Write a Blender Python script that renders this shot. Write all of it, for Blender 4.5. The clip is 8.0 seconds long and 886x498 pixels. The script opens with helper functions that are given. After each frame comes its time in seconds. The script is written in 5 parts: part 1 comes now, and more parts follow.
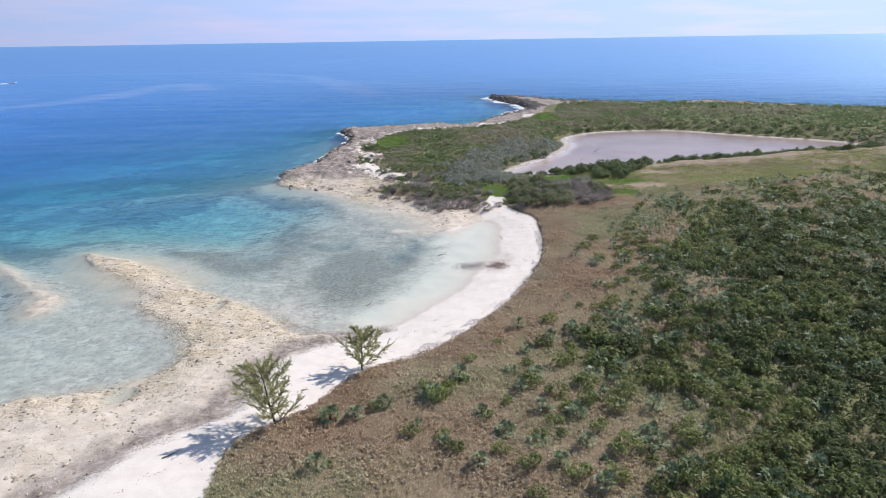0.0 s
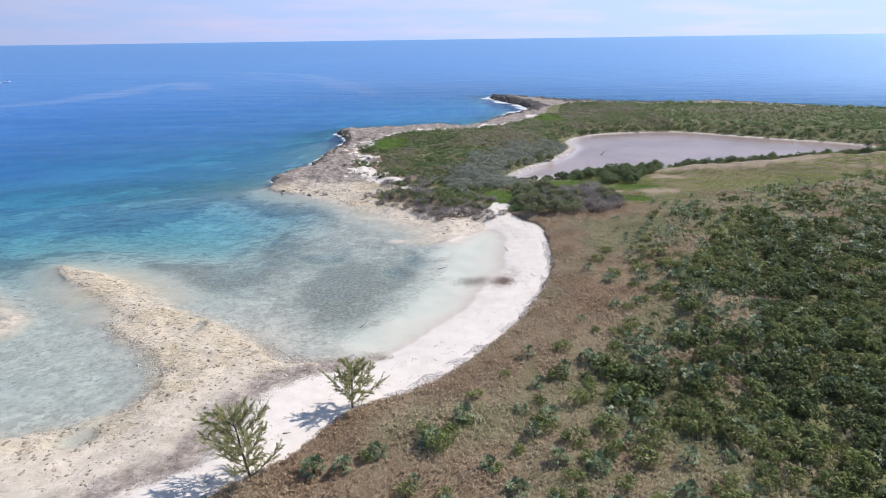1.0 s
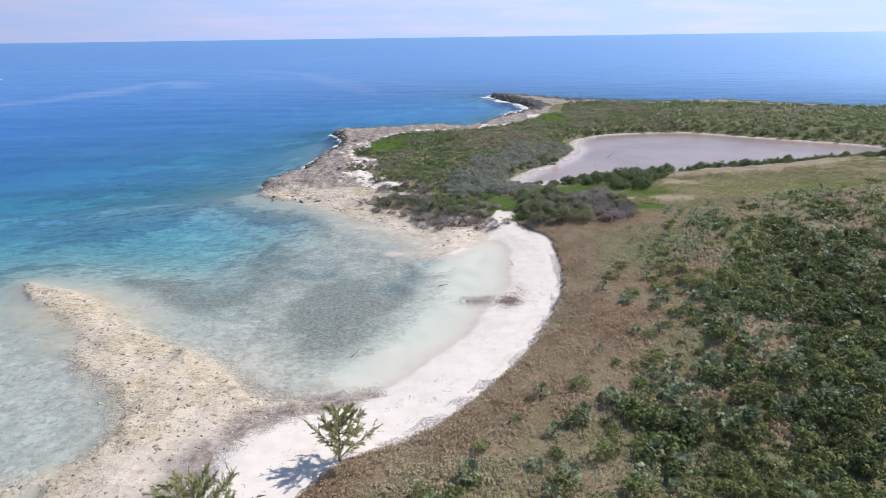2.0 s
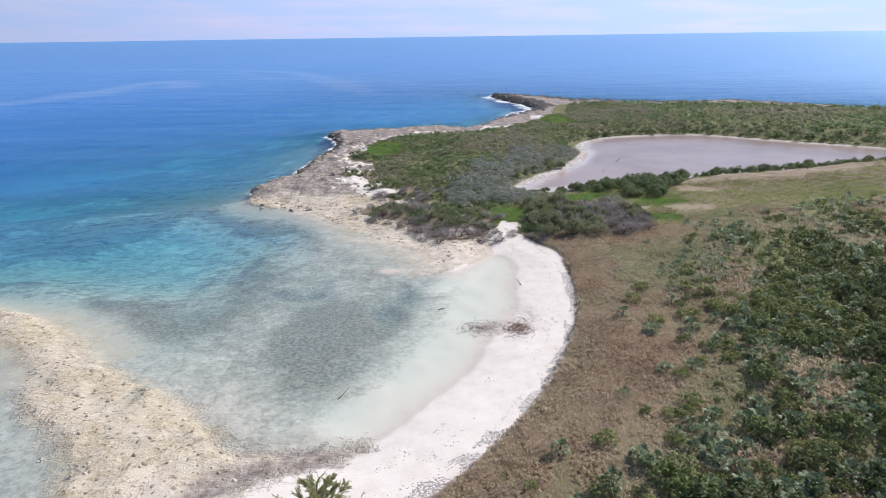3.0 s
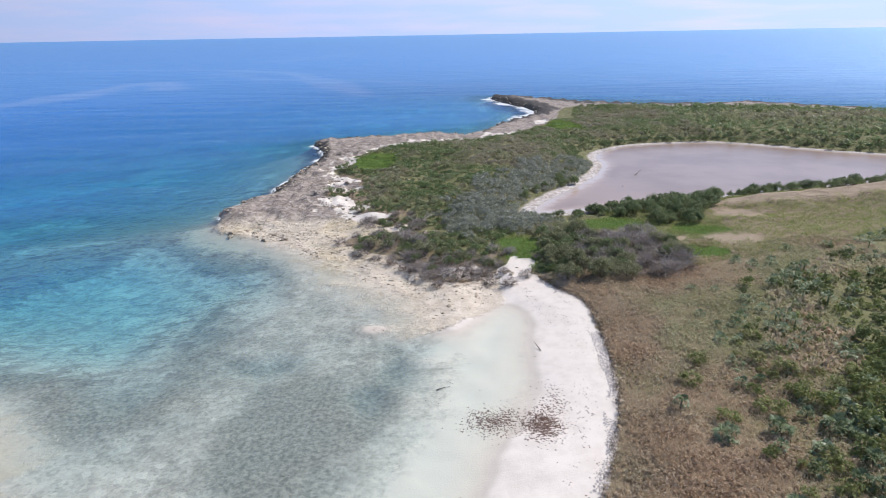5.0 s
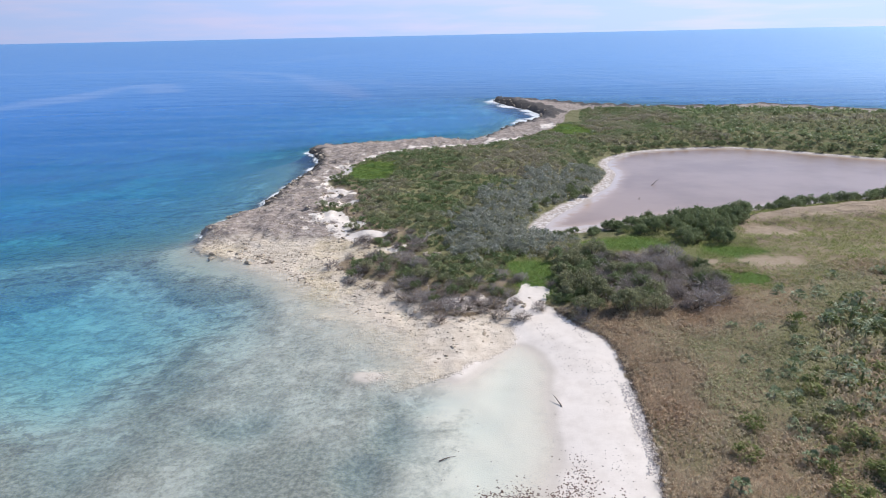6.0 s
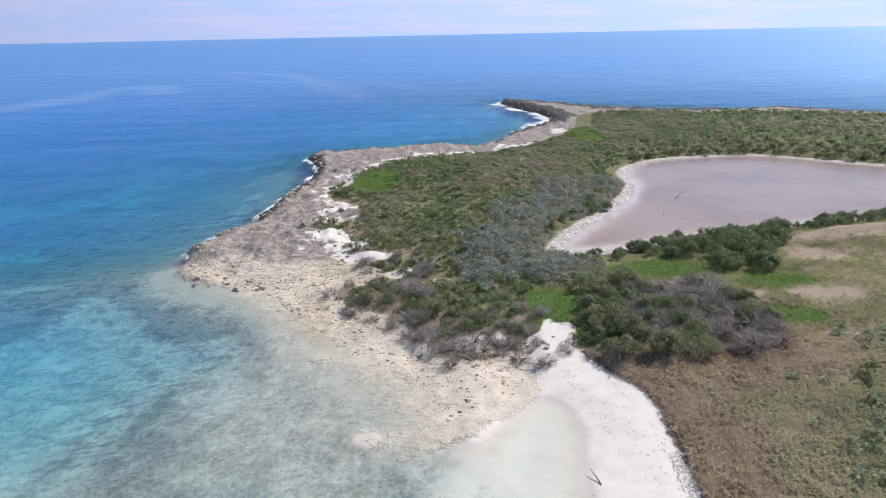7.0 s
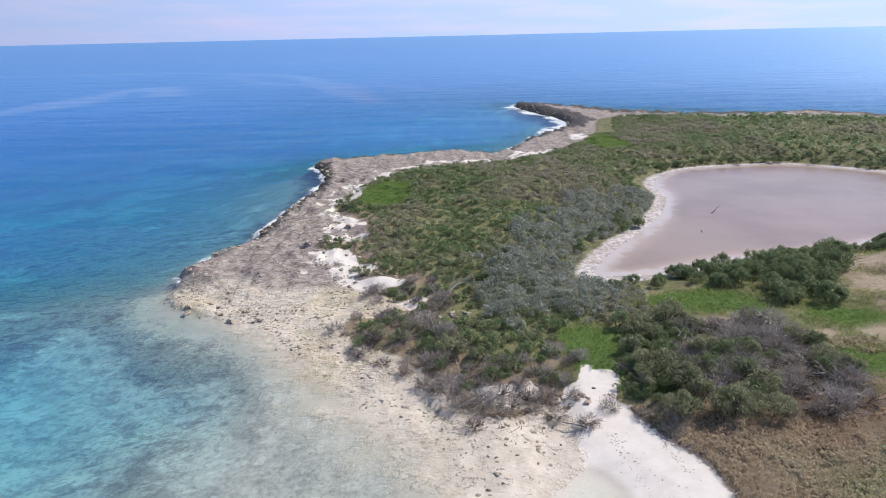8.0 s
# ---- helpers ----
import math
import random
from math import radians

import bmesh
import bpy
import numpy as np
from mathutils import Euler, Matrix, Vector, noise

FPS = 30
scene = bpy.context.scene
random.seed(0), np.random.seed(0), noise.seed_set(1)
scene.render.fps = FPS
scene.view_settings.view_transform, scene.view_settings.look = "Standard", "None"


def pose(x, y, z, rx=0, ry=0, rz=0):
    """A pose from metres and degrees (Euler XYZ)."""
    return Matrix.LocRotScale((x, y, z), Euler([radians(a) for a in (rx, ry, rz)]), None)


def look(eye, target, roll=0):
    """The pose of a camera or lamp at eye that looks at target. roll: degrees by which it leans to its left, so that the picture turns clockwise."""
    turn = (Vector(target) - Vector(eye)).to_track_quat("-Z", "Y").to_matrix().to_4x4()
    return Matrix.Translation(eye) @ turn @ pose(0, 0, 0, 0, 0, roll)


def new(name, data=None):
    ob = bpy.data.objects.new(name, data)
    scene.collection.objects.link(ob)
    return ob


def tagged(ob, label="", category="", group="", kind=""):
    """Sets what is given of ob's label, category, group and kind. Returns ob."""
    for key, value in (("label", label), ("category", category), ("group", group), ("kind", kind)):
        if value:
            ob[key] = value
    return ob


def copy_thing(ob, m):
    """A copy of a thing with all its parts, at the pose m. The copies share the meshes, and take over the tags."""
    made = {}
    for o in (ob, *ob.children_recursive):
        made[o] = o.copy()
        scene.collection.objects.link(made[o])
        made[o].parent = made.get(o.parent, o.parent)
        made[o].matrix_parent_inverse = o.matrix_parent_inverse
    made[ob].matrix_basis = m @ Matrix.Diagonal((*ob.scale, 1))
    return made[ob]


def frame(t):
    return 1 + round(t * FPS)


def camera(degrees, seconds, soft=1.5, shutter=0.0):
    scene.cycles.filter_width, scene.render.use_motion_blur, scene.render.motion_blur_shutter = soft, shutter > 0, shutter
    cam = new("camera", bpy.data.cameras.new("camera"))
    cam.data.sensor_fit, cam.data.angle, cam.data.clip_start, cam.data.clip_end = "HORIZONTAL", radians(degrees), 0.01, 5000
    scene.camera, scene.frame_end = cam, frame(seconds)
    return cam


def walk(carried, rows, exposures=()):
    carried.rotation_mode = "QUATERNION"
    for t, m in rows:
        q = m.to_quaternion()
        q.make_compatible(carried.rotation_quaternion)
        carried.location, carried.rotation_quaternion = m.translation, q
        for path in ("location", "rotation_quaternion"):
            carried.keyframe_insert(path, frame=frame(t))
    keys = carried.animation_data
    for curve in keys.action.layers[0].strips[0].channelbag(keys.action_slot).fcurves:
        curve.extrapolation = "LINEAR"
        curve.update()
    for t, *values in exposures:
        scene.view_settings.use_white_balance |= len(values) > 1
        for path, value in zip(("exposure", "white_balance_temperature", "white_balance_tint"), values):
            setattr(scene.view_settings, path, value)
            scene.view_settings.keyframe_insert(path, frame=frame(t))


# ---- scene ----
cam = camera(69.2, 8.0, 0.35)
PATH = [
    (0, (0.345, -0.123, 25.141), (0.343, 1.776, 24.513), -0.9),
    (0.5, (0.307, 2.726, 24.892), (0.305, 4.625, 24.265), -0.8),
    (1, (0.244, 5.843, 24.791), (0.243, 7.742, 24.161), -0.8),
    (1.5, (0.169, 8.842, 24.742), (0.168, 10.74, 24.11), -0.8),
    (1.7, (0.142, 10.097, 24.693), (0.143, 11.995, 24.059), -0.8),
    (3, (0.061, 18.986, 24.243), (0.065, 20.882, 23.606), -0.8),
    (3.5, (0.125, 22.384, 24.092), (0.13, 24.279, 23.455), -0.9),
    (4, (0.143, 26.157, 24.157), (0.152, 28.052, 23.517), -1.0),
    (4.5, (0.248, 29.691, 24.212), (0.258, 31.585, 23.571), -1.1),
    (4.7, (0.1, 31.024, 24.348), (0.112, 32.918, 23.706), -1.0),
    (6, (0.048, 41.367, 24.295), (0.055, 43.261, 23.654), -1.2),
    (6.5, (-0.184, 44.926, 24.426), (-0.181, 46.82, 23.784), -1.2),
    (7, (-0.598, 49.029, 24.469), (-0.6, 50.924, 23.827), -1.2),
    (7.5, (-1.02, 52.747, 24.462), (-1.034, 54.642, 23.822), -1.2),
    (8, (-1.506, 56.731, 24.469), (-1.535, 58.626, 23.83), -1.3),
]
walk(cam, [(t, look(eye, target, roll)) for t, eye, target, roll in PATH])

# ---------------------------------------------------------------- light
world = bpy.data.worlds.new("sky")
scene.world = world
world.use_nodes = True
SUN_TO = Vector((0.87, 0.49, 0.98)).normalized()
SUN_ELEV = math.asin(SUN_TO.z)
SUN_AZ = math.atan2(SUN_TO.x, SUN_TO.y)
wt = world.node_tree
wt.nodes.clear()
w_out = wt.nodes.new("ShaderNodeOutputWorld")
w_bg = wt.nodes.new("ShaderNodeBackground")
w_sky = wt.nodes.new("ShaderNodeTexSky")
w_sky.sky_type = "NISHITA"
w_sky.sun_disc = False
w_sky.sun_elevation = SUN_ELEV
w_sky.sun_rotation = SUN_AZ
w_sky.air_density, w_sky.dust_density, w_sky.ozone_density = 1.0, 0.3, 3.0
w_bg.inputs["Strength"].default_value = 0.10
# haze and thin cloud low over the sea, clear above
w_tc = wt.nodes.new("ShaderNodeTexCoord")
w_sep = wt.nodes.new("ShaderNodeSeparateXYZ")
w_map = wt.nodes.new("ShaderNodeMapping")
w_map.inputs["Scale"].default_value = (3.0, 3.0, 26.0)
w_noise = wt.nodes.new("ShaderNodeTexNoise")
w_noise.inputs["Scale"].default_value = 2.0
w_noise.inputs["Detail"].default_value = 5.0
w_cloud = wt.nodes.new("ShaderNodeMapRange")
w_cloud.inputs[1].default_value, w_cloud.inputs[2].default_value = 0.42, 0.68
w_low = wt.nodes.new("ShaderNodeMapRange")
w_low.interpolation_type = "SMOOTHSTEP"
w_low.inputs[1].default_value, w_low.inputs[2].default_value = 0.55, 0.0
w_low.inputs[3].default_value, w_low.inputs[4].default_value = 0.0, 0.95
w_haze = wt.nodes.new("ShaderNodeMix")
w_haze.data_type = "RGBA"
w_haze.inputs[6].default_value = (3.8, 4.9, 8.0, 1)
w_haze.inputs[7].default_value = (4.8, 5.1, 7.7, 1)
w_mix = wt.nodes.new("ShaderNodeMix")
w_mix.data_type = "RGBA"
wt.links.new(w_tc.outputs["Generated"], w_map.inputs["Vector"])
wt.links.new(w_tc.outputs["Generated"], w_sep.inputs[0])
wt.links.new(w_map.outputs[0], w_noise.inputs["Vector"])
wt.links.new(w_noise.outputs["Fac"], w_cloud.inputs[0])
wt.links.new(w_sep.outputs["Z"], w_low.inputs[0])
wt.links.new(w_cloud.outputs[0], w_haze.inputs[0])
wt.links.new(w_low.outputs[0], w_mix.inputs[0])
wt.links.new(w_sky.outputs[0], w_mix.inputs[6])
# haze is brighter towards the sun
w_dot = wt.nodes.new("ShaderNodeVectorMath")
w_dot.operation = "DOT_PRODUCT"
w_dot.inputs[1].default_value = SUN_TO
w_near = wt.nodes.new("ShaderNodeMapRange")
w_near.inputs[1].default_value, w_near.inputs[2].default_value = -0.3, 0.9
w_near.inputs[3].default_value, w_near.inputs[4].default_value = 0.70, 1.56
w_gain = wt.nodes.new("ShaderNodeVectorMath")
w_gain.operation = "SCALE"
wt.links.new(w_tc.outputs["Generated"], w_dot.inputs[0])
wt.links.new(w_dot.outputs["Value"], w_near.inputs[0])
wt.links.new(w_haze.outputs[2], w_gain.inputs[0])
wt.links.new(w_near.outputs[0], w_gain.inputs["Scale"])
wt.links.new(w_gain.outputs[0], w_mix.inputs[7])
wt.links.new(w_mix.outputs[2], w_bg.inputs["Color"])
wt.links.new(w_bg.outputs[0], w_out.inputs[0])

sun = new("sun", bpy.data.lights.new("sun", "SUN"))
sun.data.energy, sun.data.angle, sun.data.color = 3.6, radians(0.53), (1.0, 0.96, 0.92)
sun.matrix_world = look(SUN_TO * 300, (0, 0, 0))
scene.view_settings.exposure = 0.25

# ---------------------------------------------------------------- node helpers
def shade(name):
    m = bpy.data.materials.new(name)
    m.use_nodes = True
    m.node_tree.nodes.clear()
    return m, m.node_tree


def plug(nt, socket, value):
    if isinstance(value, bpy.types.NodeSocket):
        nt.links.new(value, socket)
    elif isinstance(value, (tuple, list)) and len(value) == 3 and socket.type == "RGBA":
        socket.default_value = (*value, 1)
    else:
        socket.default_value = value


def attribute(nt, name):
    n = nt.nodes.new("ShaderNodeAttribute")
    n.attribute_name = name
    return n.outputs["Fac"]


def place(nt, scale=(1, 1, 1)):
    """World position, scaled."""
    g = nt.nodes.new("ShaderNodeNewGeometry")
    m = nt.nodes.new("ShaderNodeMapping")
    m.inputs["Scale"].default_value = scale
    nt.links.new(g.outputs["Position"], m.inputs["Vector"])
    return m.outputs[0]


def own(nt):
    return nt.nodes.new("ShaderNodeTexCoord").outputs["Object"]


def island(nt):
    return nt.nodes.new("ShaderNodeNewGeometry").outputs["Random Per Island"]


def apiece(nt):
    return nt.nodes.new("ShaderNodeObjectInfo").outputs["Random"]


def grain(nt, scale, detail=3.0, rough=0.55, vec=None, warp=0.0):
    n = nt.nodes.new("ShaderNodeTexNoise")
    n.inputs["Scale"].default_value = scale
    n.inputs["Detail"].default_value = detail
    n.inputs["Roughness"].default_value = rough
    n.inputs["Distortion"].default_value = warp
    nt.links.new(vec if vec is not None else place(nt), n.inputs["Vector"])
    return n.outputs["Fac"]


def cells(nt, scale, vec=None, feature="F1"):
    n = nt.nodes.new("ShaderNodeTexVoronoi")
    n.feature = feature
    n.inputs["Scale"].default_value = scale
    nt.links.new(vec if vec is not None else place(nt), n.inputs["Vector"])
    return n.outputs["Distance"]


def pebbles(nt, scale):
    """A random value for each stone of a bed of stones."""
    n = nt.nodes.new("ShaderNodeTexVoronoi")
    n.inputs["Scale"].default_value = scale
    nt.links.new(place(nt), n.inputs["Vector"])
    sep = nt.nodes.new("ShaderNodeSeparateColor")
    nt.links.new(n.outputs["Color"], sep.inputs[0])
    return sep.outputs[0]


def calc(nt, op, a, b=0.0, clamp=False):
    n = nt.nodes.new("ShaderNodeMath")
    n.operation, n.use_clamp = op, clamp
    plug(nt, n.inputs[0], a)
    plug(nt, n.inputs[1], b)
    return n.outputs[0]


def step(nt, v, lo, hi, to_lo=0.0, to_hi=1.0):
    n = nt.nodes.new("ShaderNodeMapRange")
    n.interpolation_type = "SMOOTHSTEP"
    for k, x in enumerate((v, lo, hi, to_lo, to_hi)):
        plug(nt, n.inputs[k], x)
    return n.outputs[0]


def blend(nt, fac, a, b, mode="MIX"):
    n = nt.nodes.new("ShaderNodeMix")
    n.data_type, n.blend_type = "RGBA", mode
    plug(nt, n.inputs[0], fac)
    plug(nt, n.inputs[6], a)
    plug(nt, n.inputs[7], b)
    return n.outputs[2]


def ramp(nt, fac, stops):
    n = nt.nodes.new("ShaderNodeValToRGB")
    e = n.color_ramp.elements
    while len(e) < len(stops):
        e.new(0.5)
    for k, (p, c) in enumerate(stops):
        e[k].position = p
        e[k].color = (*c, 1)
    plug(nt, n.inputs[0], fac)
    return n.outputs[0]


def bump(nt, height, strength=0.5, distance=0.1):
    n = nt.nodes.new("ShaderNodeBump")
    n.inputs["Strength"].default_value = strength
    n.inputs["Distance"].default_value = distance
    plug(nt, n.inputs["Height"], height)
    return n.outputs[0]


def principled(nt, color, rough=0.8, normal=None, spec=0.3, metal=0.0):
    n = nt.nodes.new("ShaderNodeBsdfPrincipled")
    plug(nt, n.inputs["Base Color"], color)
    plug(nt, n.inputs["Roughness"], rough)
    plug(nt, n.inputs["Specular IOR Level"], spec)
    plug(nt, n.inputs["Metallic"], metal)
    if normal is not None:
        plug(nt, n.inputs["Normal"], normal)
    return n.outputs[0]


def finish(nt, shader):
    o = nt.nodes.new("ShaderNodeOutputMaterial")
    nt.links.new(shader, o.inputs["Surface"])


# ---------------------------------------------------------------- shape helpers
def lattice(ix, iy, seed):
    h = (ix * 374761393 + iy * 668265263 + seed * 1442695041) & 0x7FFFFFFF
    h = ((h ^ (h >> 13)) * 1274126177) & 0x7FFFFFFF
    return ((h ^ (h >> 16)) & 0xFFFF) / 65535.0


def value_noise(x, y, seed=0):
    ix, iy = np.floor(x).astype(np.int64), np.floor(y).astype(np.int64)
    fx, fy = x - ix, y - iy
    fx, fy = fx * fx * (3 - 2 * fx), fy * fy * (3 - 2 * fy)
    a, b = lattice(ix, iy, seed), lattice(ix + 1, iy, seed)
    c, d = lattice(ix, iy + 1, seed), lattice(ix + 1, iy + 1, seed)
    return (a + (b - a) * fx) * (1 - fy) + (c + (d - c) * fx) * fy


def fbm(x, y, size, octaves=4, seed=0):
    """Fractal noise from -1 to 1 with bumps of about that size."""
    total, amp, norm = 0.0, 1.0, 0.0
    for k in range(octaves):
        total = total + amp * (value_noise(x / size + 17 * k, y / size - 9 * k, seed + k) * 2 - 1)
        norm, amp, size = norm + amp, amp * 0.5, size * 0.5
    return total / norm


def ridged(x, y, size, octaves=4, seed=0):
    total, amp, norm = 0.0, 1.0, 0.0
    for k in range(octaves):
        total = total + amp * (1 - np.abs(value_noise(x / size + 5 * k, y / size + 3 * k, seed + k) * 2 - 1))
        norm, amp, size = norm + amp, amp * 0.5, size * 0.5
    return total / norm


def smooth(lo, hi, v):
    u = np.clip((v - lo) / (hi - lo), 0, 1)
    return u * u * (3 - 2 * u)


def rounded(points, cuts=4):
    """A closed Catmull-Rom line through the points."""
    p = np.array(points, float)
    a, b, c, d = np.roll(p, 1, 0), p, np.roll(p, -1, 0), np.roll(p, -2, 0)
    out = []
    for k in range(cuts):
        u = k / cuts
        out.append(0.5 * (2 * b + (c - a) * u + (2 * a - 5 * b + 4 * c - d) * u * u + (3 * b - a - 3 * c + d) * u ** 3))
    return np.stack(out, 1).reshape(-1, 2)


def inside(x, y, outline):
    """Signed distance to a closed outline, positive within."""
    best = np.full(x.shape, 1e18)
    odd = np.zeros(x.shape, bool)
    q = np.roll(outline, -1, 0)
    for (ax, ay), (bx, by) in zip(outline, q):
        ex, ey = bx - ax, by - ay
        u = np.clip(((x - ax) * ex + (y - ay) * ey) / (ex * ex + ey * ey + 1e-12), 0, 1)
        best = np.minimum(best, (x - ax - u * ex) ** 2 + (y - ay - u * ey) ** 2)
        if ey:
            odd ^= ((ay > y) != (by > y)) & (x < ex * (y - ay) / ey + ax)
    return np.where(odd, 1, -1) * np.sqrt(best)


def mesh_of(name, verts, faces, attrs=None, soft=False):
    """A mesh from arrays: faces is an (n, 3) or (n, 4) array."""
    me = bpy.data.meshes.new(name)
    verts, faces = np.asarray(verts, np.float32), np.asarray(faces, np.int32)
    n, k = faces.shape
    me.vertices.add(len(verts))
    me.vertices.foreach_set("co", verts.ravel())
    me.loops.add(n * k)
    me.loops.foreach_set("vertex_index", faces.ravel())
    me.polygons.add(n)
    me.polygons.foreach_set("loop_start", np.arange(n, dtype=np.int32) * k)
    if soft:
        me.polygons.foreach_set("use_smooth", np.ones(n, bool))
    me.update(calc_edges=True)
    for key, values in (attrs or {}).items():
        a = me.attributes.new(key, "FLOAT", "POINT")
        a.data.foreach_set("value", np.asarray(values, np.float32))
    return me


def part(name, me, material, parent=None, label=""):
    """One mesh object, under a thing or under a part."""
    me.materials.clear()
    me.materials.append(material)
    ob = new(name, me)
    ob.parent = parent
    return tagged(ob, label)


def from_bm(name, bm, soft=False):
    me = bpy.data.meshes.new(name)
    bm.to_mesh(me)
    bm.free()
    if soft:
        me.polygons.foreach_set("use_smooth", np.ones(len(me.polygons), bool))
    return me


def scatter(verts, faces, spots, rng, tones=None, lean=0.15, squash=(0.85, 1.15)):
    """Copies of one template at the spots (x, y, z, scale), joined into arrays."""
    n, k = len(spots), len(verts)
    ang = rng.uniform(0, 2 * np.pi, n)
    ca, sa = np.cos(ang)[:, None], np.sin(ang)[:, None]
    sc = spots[:, 3][:, None]
    hi = rng.uniform(*squash, n)[:, None]
    vx, vy, vz = verts[:, 0][None], verts[:, 1][None], verts[:, 2][None]
    lx, ly = rng.normal(0, lean, (2, n, 1))
    z = vz * sc * hi
    x = (vx * ca - vy * sa) * sc + lx * z
    y = (vx * sa + vy * ca) * sc + ly * z
    out = np.stack([x + spots[:, 0][:, None], y + spots[:, 1][:, None], z + spots[:, 2][:, None]], 2).reshape(-1, 3)
    fc = (faces[None] + (np.arange(n) * k)[:, None, None]).reshape(-1, faces.shape[1])
    tone = np.repeat(tones if tones is not None else rng.uniform(0, 1, n), k)
    return out, fc, tone


def joined(chunks):
    vs, fs, ts, base = [], [], [], 0
    for v, f, t in chunks:
        vs.append(v), fs.append(f + base), ts.append(t)
        base += len(v)
    return np.concatenate(vs), np.concatenate(fs), np.concatenate(ts)


def jittered(x0, x1, y0, y1, gap, rng):
    """An uneven grid of places, about gap apart."""
    gx, gy = np.meshgrid(np.arange(x0, x1, gap), np.arange(y0, y1, gap))
    gx = gx + rng.uniform(-0.48, 0.48, gx.shape) * gap
    gy = gy + rng.uniform(-0.48, 0.48, gy.shape) * gap
    return gx.ravel(), gy.ravel()

# ---------------------------------------------------------------- materials
def ground_material():
    m, nt = shade("ground")
    sand_d, rock_d, veg_d = attribute(nt, "sand"), attribute(nt, "rock"), attribute(nt, "veg")
    weed_d, lush_d, bare_d = attribute(nt, "weed"), attribute(nt, "lush"), attribute(nt, "bare")
    outer, high, mud_d = attribute(nt, "outer"), attribute(nt, "high"), attribute(nt, "mud")
    big, mid, fine = grain(nt, 0.12, 4), grain(nt, 0.9, 5, 0.6), grain(nt, 6.0, 5, 0.65)
    edge = calc(nt, "SUBTRACT", grain(nt, 0.55, 6, 0.65), 0.5)
    ragged = calc(nt, "SUBTRACT", grain(nt, 2.6, 5, 0.7), 0.5)
    # coral sand
    sand = blend(nt, step(nt, mid, 0.35, 0.7), (0.86, 0.77, 0.69), (0.78, 0.69, 0.61))
    sand = blend(nt, step(nt, fine, 0.60, 0.74, 0, 0.3), sand, (0.58, 0.50, 0.43))
    # damp sand by the water's edge
    sand = blend(nt, step(nt, high, 0.20, 0.06, 0, 0.7), sand, (0.60, 0.53, 0.45))
    # sea bed: pale sand with rubble and weed
    bed = blend(nt, step(nt, mid, 0.35, 0.65), (0.60, 0.56, 0.485), (0.48, 0.445, 0.385))
    bed = blend(nt, calc(nt, "MULTIPLY", step(nt, grain(nt, 4.5, 5, 0.7), 0.50, 0.62, 0, 0.55), step(nt, big, 0.40, 0.58, 0.35, 1.0)), bed, (0.27, 0.26, 0.225))
    bed = blend(nt, step(nt, cells(nt, 2.6), 0.20, 0.10, 0, 0.5), bed, (0.66, 0.62, 0.54))
    bed = blend(nt, step(nt, pebbles(nt, 3.6), 0.55, 0.95, 0, 0.38), bed, (0.25, 0.235, 0.205))
    bed = blend(nt, step(nt, pebbles(nt, 1.7), 0.80, 0.97, 0, 0.45), bed, (0.72, 0.68, 0.60))
    clean = step(nt, calc(nt, "ADD", sand_d, calc(nt, "MULTIPLY", edge, 6.0)), -1.6, 1.8)
    wsum = calc(nt, "ADD", weed_d, calc(nt, "ADD", calc(nt, "MULTIPLY", edge, 6.0), calc(nt, "MULTIPLY", ragged, 5.0)))
    weed = blend(nt, step(nt, grain(nt, 3.2, 7, 0.72), 0.36, 0.64), (0.13, 0.135, 0.115), (0.36, 0.34, 0.285))
    bed = blend(nt, clean, bed, blend(nt, step(nt, fine, 0.5, 0.7, 0, 0.3), (0.74, 0.685, 0.59), (0.60, 0.55, 0.47)))
    bed = blend(nt, step(nt, wsum, -1.6, 2.4, 0, 0.8), bed, weed)
    # dark coral heads scattered over the outer flats
    heads = step(nt, grain(nt, 0.75, 7, 0.74, place(nt, (0.6, 1.1, 1)), 0.5), 0.49, 0.58)
    bed = blend(nt, calc(nt, "MULTIPLY", heads, calc(nt, "MULTIPLY", attribute(nt, "coral"), 0.8)), bed, blend(nt, step(nt, fine, 0.4, 0.6), (0.075, 0.062, 0.062), (0.24, 0.19, 0.16)))
    base = blend(nt, step(nt, high, -0.10, 0.06), bed, sand)
    # limestone: tan and yellow near the water, grey and pitted above
    craggy = grain(nt, 1.3, 9, 0.70, None, 0.25)
    pits = calc(nt, "MULTIPLY", step(nt, grain(nt, 2.4, 7, 0.72, None, 0.5), 0.55, 0.66), step(nt, grain(nt, 0.30, 4), 0.40, 0.56))
    tan = ramp(nt, craggy, [(0.24, (0.36, 0.28, 0.20)), (0.40, (0.58, 0.48, 0.365)), (0.58, (0.73, 0.635, 0.525)), (0.76, (0.64, 0.56, 0.48))])
    yellow = ramp(nt, craggy, [(0.24, (0.34, 0.25, 0.13)), (0.42, (0.57, 0.455, 0.285)), (0.64, (0.70, 0.60, 0.44))])
    tan = blend(nt, step(nt, big, 0.47, 0.60, 0, 0.6), tan, yellow)
    grey = ramp(nt, craggy, [(0.28, (0.12, 0.095, 0.082)), (0.46, (0.31, 0.255, 0.222)), (0.68, (0.55, 0.47, 0.42))])
    # smooth pale flats between the broken bands
    flat = calc(nt, "MULTIPLY", step(nt, grain(nt, 0.28, 4, 0.6, place(nt, (1, 1.4, 1))), 0.46, 0.62), 0.65)
